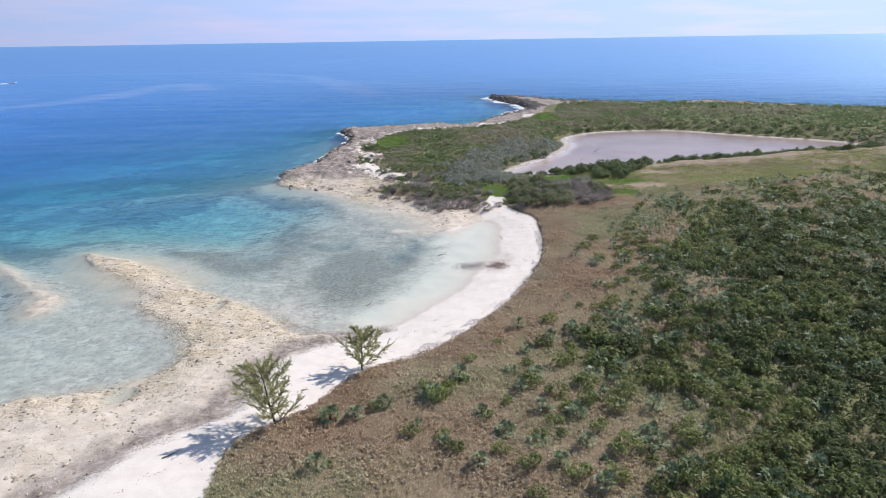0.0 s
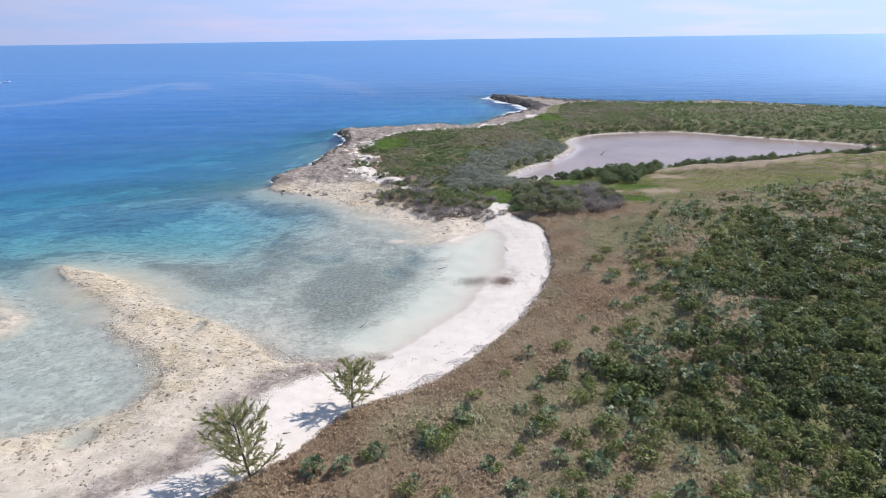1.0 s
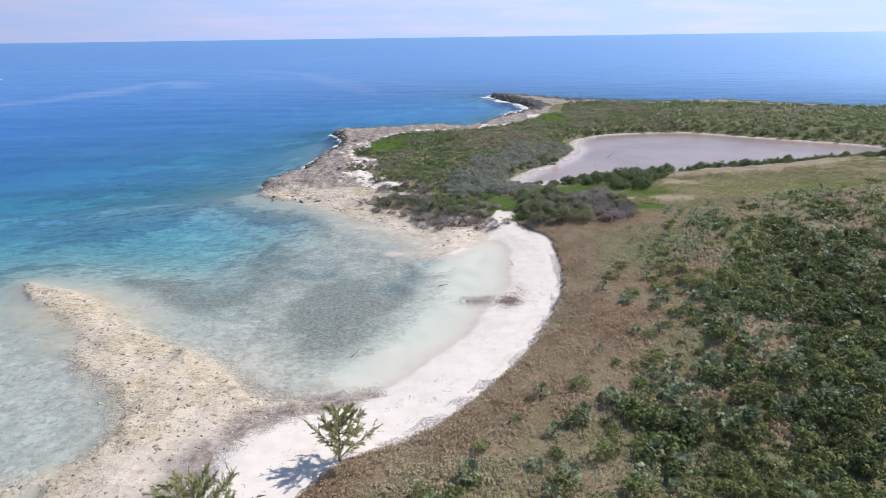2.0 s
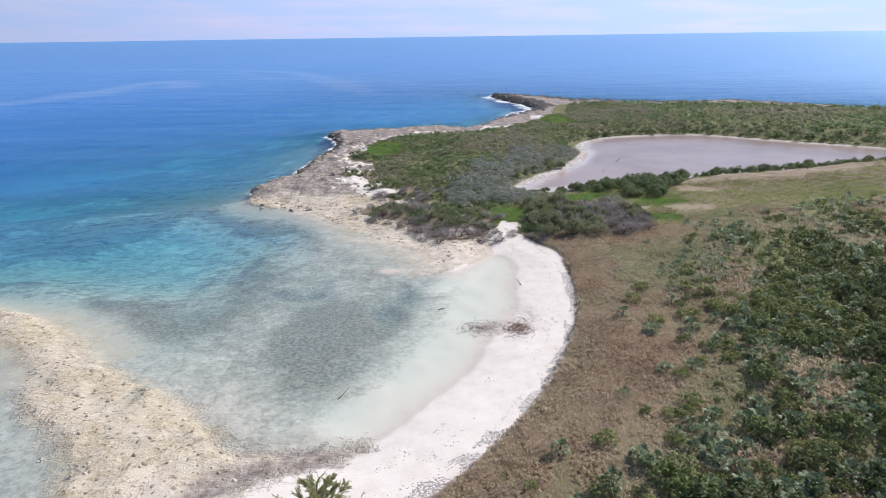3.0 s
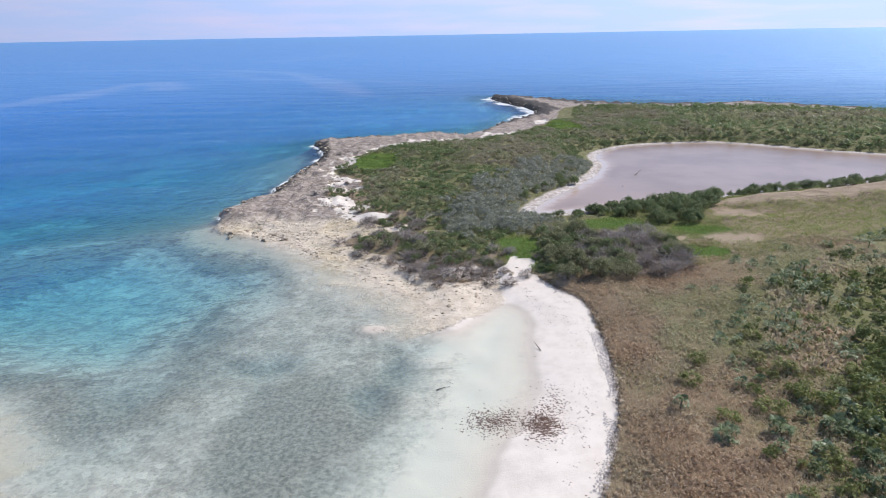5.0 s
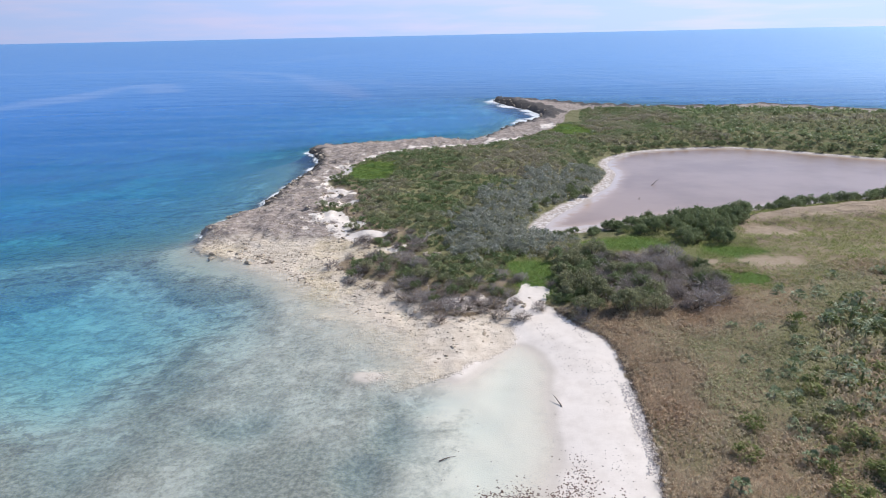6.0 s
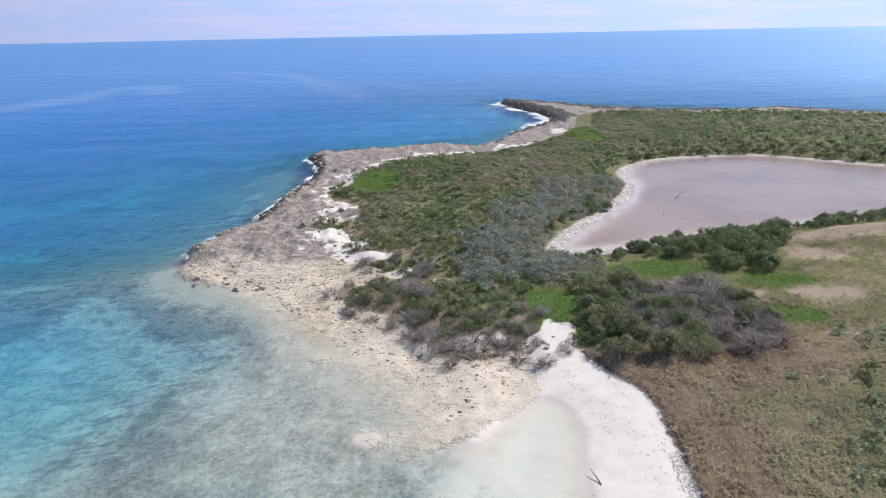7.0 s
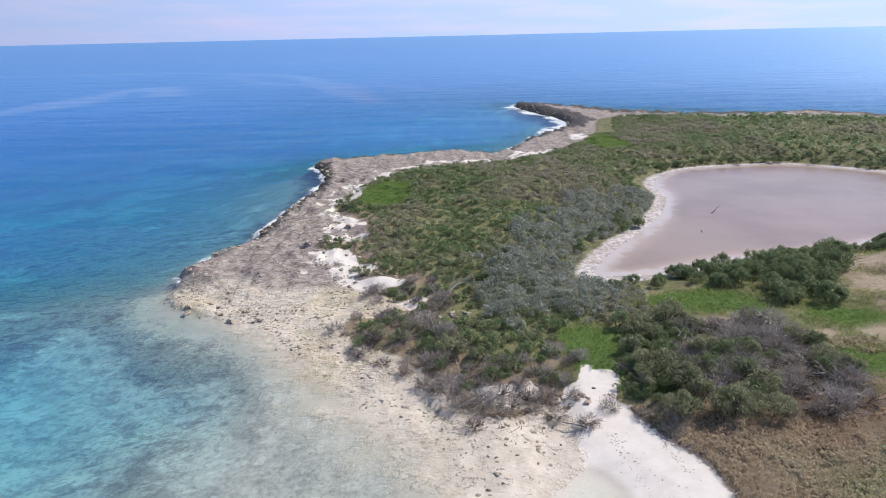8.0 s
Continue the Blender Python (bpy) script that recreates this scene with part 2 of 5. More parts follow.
    flat = calc(nt, "MAXIMUM", flat, step(nt, calc(nt, "ADD", attribute(nt, "pale"), calc(nt, "MULTIPLY", edge, 3.0)), -1.0, 2.0, 0, 0.85))
    tan = blend(nt, flat, tan, blend(nt, step(nt, mid, 0.35, 0.65), (0.76, 0.66, 0.55), (0.63, 0.53, 0.425)))
    tan = blend(nt, step(nt, calc(nt, "ADD", attribute(nt, "ochre"), calc(nt, "MULTIPLY", edge, 1.2)), 0.25, 0.9, 0, 0.28), tan, yellow)
    rock = blend(nt, step(nt, calc(nt, "ADD", outer, calc(nt, "MULTIPLY", edge, 2.0)), -0.2, 1.0), tan, grey)
    dark = ramp(nt, craggy, [(0.3, (0.045, 0.040, 0.038)), (0.55, (0.10, 0.089, 0.083)), (0.75, (0.20, 0.18, 0.168))])
    rock = blend(nt, step(nt, calc(nt, "ADD", attribute(nt, "edge"), calc(nt, "MULTIPLY", edge, 2.0)), 0.3, 0.9), rock, dark)
    rock = blend(nt, calc(nt, "MULTIPLY", pits, 0.5), rock, (0.20, 0.155, 0.11))
    rock = blend(nt, calc(nt, "MULTIPLY", step(nt, high, 0.04, -0.25, 0, 0.7), step(nt, outer, 0.5, -0.1)), rock, (0.50, 0.455, 0.38))
    rfac = step(nt, calc(nt, "ADD", rock_d, calc(nt, "ADD", calc(nt, "MULTIPLY", edge, 4.5), calc(nt, "ADD", calc(nt, "MULTIPLY", ragged, 3.6), calc(nt, "MULTIPLY", calc(nt, "SUBTRACT", fine, 0.5), 1.6)))), -0.75, 0.75)
    base = blend(nt, rfac, base, rock)
    # soil under the scrub, with green and dry stretches
    soil = ramp(nt, mid, [(0.3, (0.22, 0.165, 0.11)), (0.5, (0.30, 0.23, 0.155)), (0.7, (0.37, 0.29, 0.20))])
    litter = blend(nt, step(nt, mid, 0.35, 0.65), (0.15, 0.145, 0.065), (0.24, 0.225, 0.115))
    soil = blend(nt, step(nt, calc(nt, "ADD", attribute(nt, "litter"), calc(nt, "MULTIPLY", edge, 4.0)), -0.6, 0.8), soil, litter)
    soil = blend(nt, step(nt, big, 0.48, 0.62, 0, 0.6), soil, (0.18, 0.18, 0.08))
    soil = blend(nt, step(nt, fine, 0.5, 0.65, 0, 0.25), soil, (0.21, 0.165, 0.105))
    bare = blend(nt, step(nt, fine, 0.4, 0.6), (0.42, 0.33, 0.25), (0.33, 0.25, 0.17))
    soil = blend(nt, step(nt, calc(nt, "ADD", bare_d, calc(nt, "MULTIPLY", edge, 5.0)), -0.6, 1.0, 0, 0.95), soil, bare)
    lush = blend(nt, step(nt, fine, 0.35, 0.62), (0.075, 0.135, 0.03), (0.14, 0.22, 0.06))
    soil = blend(nt, step(nt, calc(nt, "ADD", lush_d, calc(nt, "MULTIPLY", edge, 4.0)), -0.5, 0.6), soil, lush)
    vfac = step(nt, calc(nt, "ADD", veg_d, calc(nt, "ADD", calc(nt, "MULTIPLY", edge, 1.6), calc(nt, "MULTIPLY", ragged, 1.4))), -0.15, 0.2)
    base = blend(nt, vfac, base, soil)
    # pale mud and salt crust round the pond
    mud = blend(nt, step(nt, fine, 0.4, 0.62), (0.54, 0.46, 0.41), (0.40, 0.325, 0.275))
    mud = blend(nt, step(nt, grain(nt, 1.8, 5, 0.65), 0.44, 0.6, 0, 0.85), mud, (0.72, 0.67, 0.65))
    base = blend(nt, step(nt, calc(nt, "ADD", mud_d, calc(nt, "MULTIPLY", edge, 1.5)), -0.4, 0.4), base, mud)
    beds = calc(nt, "MULTIPLY", grain(nt, 0.55, 6, 0.62, None, 0.4), 9.0)
    beds = calc(nt, "DIVIDE", calc(nt, "ADD", calc(nt, "FLOOR", beds), step(nt, calc(nt, "FRACT", beds), 0.0, 0.18)), 9.0)
    h = calc(nt, "ADD", calc(nt, "MULTIPLY", craggy, 1.7), calc(nt, "ADD", calc(nt, "MULTIPLY", pits, -0.8), calc(nt, "MULTIPLY", beds, 1.3)))
    h = calc(nt, "ADD", calc(nt, "MULTIPLY", fine, 0.12), calc(nt, "MULTIPLY", h, calc(nt, "MULTIPLY", calc(nt, "MULTIPLY", rfac, step(nt, high, -0.20, 0.06, 0.15, 1.0)), calc(nt, "SUBTRACT", 1.0, calc(nt, "MULTIPLY", flat, 0.75)))))
    finish(nt, principled(nt, base, 0.9, bump(nt, h, 0.6, 0.20), 0.2))
    return m


# painted sheen of calm water far out: lines over the sea, half width in metres and strength
SLICK_SHEEN = [([(-190, 255), (-164, 290), (-160, 340), (-163, 383), (-152, 398), (-130, 356)], 15, 0.8), ([(-420, 540), (-336, 546), (-223, 546), (-155, 522), (-94, 469), (-53, 370), (-32, 311)], 13, 0.65),
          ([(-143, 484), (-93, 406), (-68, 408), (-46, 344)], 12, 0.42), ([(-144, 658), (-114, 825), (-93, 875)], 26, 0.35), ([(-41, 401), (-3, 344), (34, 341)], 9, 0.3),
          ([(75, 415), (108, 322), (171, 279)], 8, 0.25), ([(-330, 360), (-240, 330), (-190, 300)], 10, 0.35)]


def stretch_to(nt, a, b):
    """Distance over the sea from the straight stretch a to b, the long way counted less."""
    g = place(nt)
    ends = []
    for p in (a, b):
        v = nt.nodes.new("ShaderNodeVectorMath")
        v.operation = "SUBTRACT"
        nt.links.new(g, v.inputs[0])
        v.inputs[1].default_value = (*p, 0)
        ends.append(v.outputs[0])
    way = Vector((b[0] - a[0], b[1] - a[1], 0))
    dot = nt.nodes.new("ShaderNodeVectorMath")
    dot.operation = "DOT_PRODUCT"
    nt.links.new(ends[0], dot.inputs[0])
    dot.inputs[1].default_value = way / way.length_squared
    u = calc(nt, "ADD", dot.outputs["Value"], 0.0, True)
    foot = nt.nodes.new("ShaderNodeVectorMath")
    foot.operation = "SCALE"
    foot.inputs[0].default_value = way
    nt.links.new(u, foot.inputs["Scale"])
    gap = nt.nodes.new("ShaderNodeVectorMath")
    gap.operation = "DISTANCE"
    nt.links.new(ends[0], gap.inputs[0])
    nt.links.new(foot.outputs[0], gap.inputs[1])
    return gap.outputs["Value"]


def water_material():
    m, nt = shade("sea_water")
    depth, surf, slick_d = attribute(nt, "depth"), attribute(nt, "surf"), attribute(nt, "far")
    d = calc(nt, "MAXIMUM", depth, 0.0)
    pass_ = []
    for k in (0.34, 0.120, 0.115):
        pass_.append(calc(nt, "POWER", 2.718, calc(nt, "MULTIPLY", d, -k)))
    comb = nt.nodes.new("ShaderNodeCombineColor")
    for k in range(3):
        nt.links.new(pass_[k], comb.inputs[k])
    clear = comb.outputs[0]
    trans = nt.nodes.new("ShaderNodeBsdfTransparent")
    nt.links.new(clear, trans.inputs[0])
    inv = nt.nodes.new("ShaderNodeInvert")
    nt.links.new(clear, inv.inputs["Color"])
    # wind lanes and slicks far out: their pale sheen is mixed into the body colour
    lane_sheen = 0.0
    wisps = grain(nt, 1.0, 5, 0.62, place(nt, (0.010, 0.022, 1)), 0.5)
    for line, width, much in SLICK_SHEEN:
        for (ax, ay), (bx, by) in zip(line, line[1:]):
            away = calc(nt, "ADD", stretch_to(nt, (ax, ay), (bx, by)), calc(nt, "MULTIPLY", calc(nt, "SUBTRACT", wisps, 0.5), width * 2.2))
            lane_sheen = calc(nt, "MAXIMUM", lane_sheen, step(nt, away, width, width * 0.25, 0.0, much))
    tint = blend(nt, calc(nt, "MULTIPLY", lane_sheen, 0.6), (0.010, 0.198, 0.63), (0.22, 0.38, 0.72))
    # ripple and gust shading, mottled into the water colour
    gust_shade = calc(nt, "ADD", grain(nt, 1.0, 5, 0.6, place(nt, (0.012, 0.032, 1)), 0.8), calc(nt, "MULTIPLY", grain(nt, 1.0, 4, 0.6, place(nt, (0.15, 0.45, 1))), 0.62))
    tint = blend(nt, step(nt, gust_shade, 0.58, 1.02, 0.0, 1.0), blend(nt, 1.0, tint, (0.80, 0.85, 0.88), "MULTIPLY"), blend(nt, 0.08, tint, (0.25, 0.38, 0.60)))
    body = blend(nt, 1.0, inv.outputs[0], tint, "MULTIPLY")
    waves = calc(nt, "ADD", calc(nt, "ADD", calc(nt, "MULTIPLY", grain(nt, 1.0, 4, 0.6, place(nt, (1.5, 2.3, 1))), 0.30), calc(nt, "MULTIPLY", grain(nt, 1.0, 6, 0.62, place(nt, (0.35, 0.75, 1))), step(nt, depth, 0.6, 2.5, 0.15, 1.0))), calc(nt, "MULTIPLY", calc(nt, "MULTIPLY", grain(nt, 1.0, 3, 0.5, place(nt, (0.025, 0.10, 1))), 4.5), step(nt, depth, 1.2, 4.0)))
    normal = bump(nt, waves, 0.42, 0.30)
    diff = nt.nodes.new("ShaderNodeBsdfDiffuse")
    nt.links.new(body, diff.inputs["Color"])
    nt.links.new(normal, diff.inputs["Normal"])
    add = nt.nodes.new("ShaderNodeAddShader")
    nt.links.new(trans.outputs[0], add.inputs[0])
    nt.links.new(diff.outputs[0], add.inputs[1])
    gloss = nt.nodes.new("ShaderNodeBsdfGlossy")
    nt.links.new(step(nt, slick_d, 0.0, 1.0, 0.20, 0.34), gloss.inputs["Roughness"])
    gloss.inputs["Color"].default_value = (0.80, 0.96, 1.0, 1)
    nt.links.new(normal, gloss.inputs["Normal"])
    fres = nt.nodes.new("ShaderNodeFresnel")
    fres.inputs["IOR"].default_value = 1.33
    nt.links.new(normal, fres.inputs["Normal"])
    mix = nt.nodes.new("ShaderNodeMixShader")
    nt.links.new(calc(nt, "MULTIPLY", fres.outputs[0], step(nt, slick_d, 0.0, 1.0, 0.36, 0.60)), mix.inputs[0])
    nt.links.new(add.outputs[0], mix.inputs[1])
    nt.links.new(gloss.outputs[0], mix.inputs[2])
    # broken foam where swell meets the rocks
    lace = calc(nt, "ADD", calc(nt, "MULTIPLY", grain(nt, 2.6, 7, 0.75, None, 0.6), 1.5), calc(nt, "MULTIPLY", grain(nt, 0.16, 3), 1.6))
    foam = step(nt, calc(nt, "ADD", surf, lace), 2.22, 2.66, 0, 0.85)
    white = nt.nodes.new("ShaderNodeBsdfDiffuse")
    white.inputs["Color"].default_value = (0.85, 0.87, 0.88, 1)
    top = nt.nodes.new("ShaderNodeMixShader")
    nt.links.new(foam, top.inputs[0])
    nt.links.new(mix.outputs[0], top.inputs[1])
    nt.links.new(white.outputs[0], top.inputs[2])
    finish(nt, top.outputs[0])
    return m


def pond_material():
    m, nt = shade("pond_water")
    shallow = attribute(nt, "depth")
    big = grain(nt, 0.06, 4)
    col = blend(nt, step(nt, big, 0.35, 0.65), (0.375, 0.27, 0.215), (0.30, 0.21, 0.165))
    col = blend(nt, step(nt, calc(nt, "ADD", shallow, calc(nt, "MULTIPLY", big, 0.3)), 0.42, 0.18), col, (0.50, 0.36, 0.28))
    crust = calc(nt, "ADD", shallow, calc(nt, "MULTIPLY", calc(nt, "SUBTRACT", grain(nt, 0.5, 5, 0.65), 0.5), 0.30))
    col = blend(nt, step(nt, crust, 0.17, 0.02, 0, 0.8), col, (0.60, 0.525, 0.49))
    normal = bump(nt, grain(nt, 2.0, 3, 0.5, place(nt, (0.6, 1.2, 1))), 0.06, 0.1)
    finish(nt, principled(nt, col, 0.22, normal, 0.24))
    return m


def leaf_material(name, stops, spread=0.35, rough=0.6, spec=0.3, glow=0.25):
    """Leaves: colour by plant and by leaf, some light passing through."""
    m, nt = shade(name)
    tone = calc(nt, "ADD", calc(nt, "MULTIPLY", attribute(nt, "tone"), 1.0 - spread), calc(nt, "MULTIPLY", island(nt), spread))
    tone = calc(nt, "ADD", tone, calc(nt, "MULTIPLY", calc(nt, "SUBTRACT", apiece(nt), 0.5), 0.3), True)
    col = ramp(nt, tone, stops)
    col = blend(nt, step(nt, grain(nt, 0.35, 4), 0.35, 0.7, 0, 0.4), col, blend(nt, 1.0, col, (0.62, 0.60, 0.55), "MULTIPLY"))
    pr = principled(nt, col, rough, None, spec)
    tl = nt.nodes.new("ShaderNodeBsdfTranslucent")
    plug(nt, tl.inputs[0], col)
    mx = nt.nodes.new("ShaderNodeMixShader")
    mx.inputs[0].default_value = glow
    nt.links.new(pr, mx.inputs[1])
    nt.links.new(tl.outputs[0], mx.inputs[2])
    finish(nt, mx.outputs[0])
    return m


def plain_material(name, dark, light, scale=8.0, rough=0.85, spec=0.25, strength=0.4, random_tone=0.3):
    m, nt = shade(name)
    f = calc(nt, "ADD", grain(nt, scale, 5, 0.6, own(nt)), calc(nt, "MULTIPLY", calc(nt, "SUBTRACT", apiece(nt), 0.5), random_tone))
    f = calc(nt, "ADD", f, calc(nt, "MULTIPLY", calc(nt, "SUBTRACT", island(nt), 0.5), random_tone))
    col = blend(nt, step(nt, f, 0.3, 0.7), dark, light)
    finish(nt, principled(nt, col, rough, bump(nt, grain(nt, scale * 3, 4, 0.6, own(nt)), strength, 0.04), spec))
    return m


GROUND = ground_material()
SEA = water_material()
POND_WATER = pond_material()
GRASS = leaf_material("dry_grass", [(0.0, (0.55, 0.40, 0.28)), (0.3, (0.62, 0.49, 0.36)), (0.55, (0.64, 0.54, 0.40)), (0.78, (0.56, 0.53, 0.35)), (1.0, (0.36, 0.43, 0.20))], 0.35, 0.7, 0.1, 0.45)
MEADOW = leaf_material("green_grass", [(0.0, (0.19, 0.31, 0.06)), (0.5, (0.30, 0.38, 0.12)), (1.0, (0.48, 0.43, 0.22))], 0.5, 0.7, 0.1, 0.5)
SCRUB = leaf_material("low_scrub", [(0.0, (0.115, 0.14, 0.065)), (0.35, (0.185, 0.22, 0.088)), (0.65, (0.285, 0.325, 0.115)), (0.85, (0.39, 0.365, 0.18)), (1.0, (0.47, 0.39, 0.27))], 0.30, 0.6, 0.2, 0.36)
# headland scrub: lighter and greyer than SCRUB, distance haze put into the leaf colours
HAZED_SCRUB = leaf_material("headland_scrub", [(0.0, (0.15, 0.20, 0.09)), (0.3, (0.235, 0.305, 0.135)), (0.55, (0.30, 0.345, 0.18)), (0.78, (0.375, 0.365, 0.23)), (1.0, (0.43, 0.385, 0.29))], 0.18, 0.5, 0.35, 0.48)
PALM = leaf_material("silver_palm", [(0.0, (0.13, 0.175, 0.085)), (0.5, (0.23, 0.29, 0.155)), (1.0, (0.44, 0.485, 0.335))], 0.7, 0.48, 0.32, 0.28)
MANGROVE = leaf_material("mangrove", [(0.0, (0.14, 0.18, 0.085)), (0.5, (0.23, 0.285, 0.14)), (1.0, (0.35, 0.38, 0.21))], 0.6, 0.6, 0.15, 0.42)
OLIVE = leaf_material("olive_leaves", [(0.0, (0.22, 0.235, 0.13)), (0.5, (0.33, 0.34, 0.195)), (1.0, (0.46, 0.43, 0.29))], 0.6, 0.6, 0.15, 0.42)
SILVER = leaf_material("silver_shrub", [(0.0, (0.20, 0.215, 0.165)), (0.5, (0.33, 0.35, 0.285)), (1.0, (0.50, 0.50, 0.44))], 0.6, 0.65, 0.15, 0.4)
PINE = leaf_material("casuarina", [(0.0, (0.34, 0.35, 0.16)), (0.5, (0.50, 0.50, 0.26)), (1.0, (0.62, 0.60, 0.36))], 0.8, 0.6, 0.15, 0.5)
TWIGGY = leaf_material("bare_twigs", [(0.0, (0.27, 0.22, 0.195)), (0.5, (0.43, 0.37, 0.34)), (1.0, (0.60, 0.55, 0.52))], 0.6, 0.8, 0.1, 0.2)
BARK = plain_material("bark", (0.10, 0.08, 0.06), (0.23, 0.19, 0.15))
DEADWOOD = plain_material("dead_wood", (0.30, 0.27, 0.25), (0.58, 0.54, 0.50))
TWIG = plain_material("brown_twigs", (0.085, 0.06, 0.045), (0.24, 0.19, 0.15))
GREY_WRACK = plain_material("grey_seagrass", (0.30, 0.265, 0.255), (0.44, 0.395, 0.385))
WRACK = plain_material("seaweed", (0.06, 0.034, 0.026), (0.17, 0.105, 0.08))
STONE = plain_material("limestone", (0.15, 0.12, 0.095), (0.48, 0.40, 0.31), 3.0, 0.9, 0.15, 0.9)
TAN_STONE = plain_material("tan_limestone", (0.30, 0.235, 0.165), (0.68, 0.585, 0.47), 2.5, 0.9, 0.15, 0.9)
PALE_STONE = plain_material("pale_limestone", (0.36, 0.29, 0.215), (0.70, 0.615, 0.51), 2.0)
HULL = plain_material("white_hull", (0.72, 0.72, 0.72), (0.82, 0.82, 0.82), 1.0, 0.3, 0.5, 0.05, 0.0)
GLASS_DARK = plain_material("dark_fittings", (0.03, 0.03, 0.035), (0.06, 0.06, 0.07), 2.0, 0.35, 0.5, 0.05, 0.0)
FOAM = plain_material("foam", (0.65, 0.70, 0.74), (0.85, 0.87, 0.88), 1.0, 0.9, 0.1, 0.2, 0.0)

# ---------------------------------------------------------------- the island's plan
LAND = rounded([(-60, -30), (-48, 10), (-39, 31), (-31.9, 40.2), (-27.5, 42.0), (-23.0, 44.0), (-21.0, 47.5), (-22, 51.5), (-25, 55.2), (-29.1, 58.6),
                (-33.1, 64.9), (-39.5, 71.1), (-44.4, 76.2), (-36.7, 72.2), (-31.1, 67.4), (-24.8, 62.1), (-20.2, 59.3), (-16.6, 55.0), (-12.5, 51.8),
                (-7, 51.6), (-4.5, 53), (-2.2, 56), (0.7, 60.7), (3.7, 67.1), (5.6, 72), (6.7, 78.7), (7.6, 85.0), (6.0, 88.0), (4.0, 86.0)]
               + [(2.3, 83.8), (0.5, 83), (-1.2, 86.3), (-1.8, 89.7), (-5.4, 93.1), (-9.6, 98.1), (-15.4, 104.9), (-21.8, 110.2), (-28.7, 113.8),
                  (-30.4, 121.5), (-29, 128.5), (-27, 133), (-25.2, 140.5), (-26.5, 145), (-25, 151), (-23.7, 162), (-25, 172), (-28, 182.5),
                  (-21.9, 185.6), (-13.2, 190), (-1.2, 193), (8.2, 190), (12, 198), (19, 211), (29, 228), (30, 246), (24.5, 262), (21, 282)]
               + [(30, 279), (42.5, 265), (55.6, 250), (79, 243), (104, 241), (111, 231), (131, 221), (150, 214), (220, 190), (300, 120),
                  (330, 0), (320, -120), (100, -180), (-50, -150)])
REEF = rounded([(-60, 79), (-53, 73.0), (-46, 66.5), (-40.3, 62.5), (-38.8, 58.9), (-40.3, 57.6), (-44.0, 63), (-51, 70)])
POOLS = [(-34, 98, 9, 4), (-42, 92, 8, 5), (-27, 90, 6, 3.5), (-33, 84, 7, 3), (-52, 99, 5, 3)]
POCKETS = [(3.2, 96.2, 3.0, 1.5), (6.4, 98.6, 1.6, 1.2), (-1.6, 100.4, 1.4, 0.8), (0.6, 98.6, 1.6, 0.8), (-13.5, 122.5, 4, 2.0), (-8.6, 115.6, 3.5, 1.6), (-16, 136, 2.6, 3), (-13.8, 129.5, 2.5, 1.3), (-2.4, 107.6, 2.6, 1.2), (-11.6, 118.8, 3, 1.4), (-5, 111.4, 2.6, 1.0), (6.4, 95.0, 1.8, 0.9),
           (-0.4, 106.6, 1.2, 0.6), (-15.6, 150, 1.3, 4), (-12, 165, 2.6, 2), (0, 176, 7, 1.3), (14, 184, 5, 1.6), (28, 204, 2.5, 6), (8.6, 97.2, 0.8, 0.6)]
HOLES = [(-3.4, 76.8, 1.3, 2.6), (-5.2, 72.5, 1.6, 2.4), (-2.2, 80.2, 3.2, 1.0), (-14, 78, 3, 1.5)]
SHELF = rounded([(-60, 0), (-30, 22), (-22.2, 30.2), (-19.2, 34.1), (-16.9, 36.5), (-14.6, 39.1), (-13.4, 44.3), (-11.7, 47.8), (-7.8, 50.4), (-5, 53),
                 (-14, 56), (-22, 63), (-36, 74), (-50, 80), (-48, 72), (-36, 60), (-30, 50), (-40, 42), (-60, 25)])
BEACH_EDGE_VEG = rounded([(-15, -140), (-14, 0), (-13.4, 20), (-13.2, 29.4), (-13.4, 32.8), (-12.7, 35.2), (-10.9, 36.9), (-8.7, 39.1), (-6.1, 43.6),
                          (-0.9, 47.0), (3.5, 52.5), (8, 60), (11.6, 69.5), (12.8, 77), (13.2, 83), (13, 87.5), (11, 91), (8.5, 95.5), (5.5, 94.8), (1, 93),
                          (-2.5, 96.6), (-4.2, 99.9), (-10.1, 104.9), (-10.9, 108.9)]
                         + [(-6.7, 110.2), (-10.6, 116.4), (-16.9, 125.4), (-12.3, 129.2), (-13.4, 137.6), (-18.4, 145.1), (-14.7, 163.2), (-9.4, 169.6),
                            (2.9, 174), (12.7, 178), (20.7, 187.4), (31.8, 207), (38.4, 231), (51.5, 238), (72, 233), (98, 228.5), (130, 211), (215, 180),
                            (290, 115), (315, 0), (300, -110), (100, -165)])
POND = rounded([(12.0, 119.6), (18, 130), (24.3, 139), (29.5, 150), (30.5, 160), (36, 168), (43, 172), (54, 174), (62, 173), (72, 166), (80, 160), (93, 151),
                (95, 143), (88, 137.5), (75, 134.5), (60, 130.5), (48, 127), (36, 123.5), (27, 120.6), (20, 118.2), (14.5, 117.4)])
SHALLOW = rounded([(-90, -60), (-62, 20), (-48, 56), (-44, 73), (-38, 78), (-31, 82), (-22, 88), (-20, 98), (-26, 110), (-32, 118), (-33, 150), (-34, 185),
                   (-10, 198), (10, 207), (22, 225), (21, 250), (14, 290), (45, 275), (110, 247), (180, 215), (260, 165), (340, 50), (330, -130), (0, -200)])
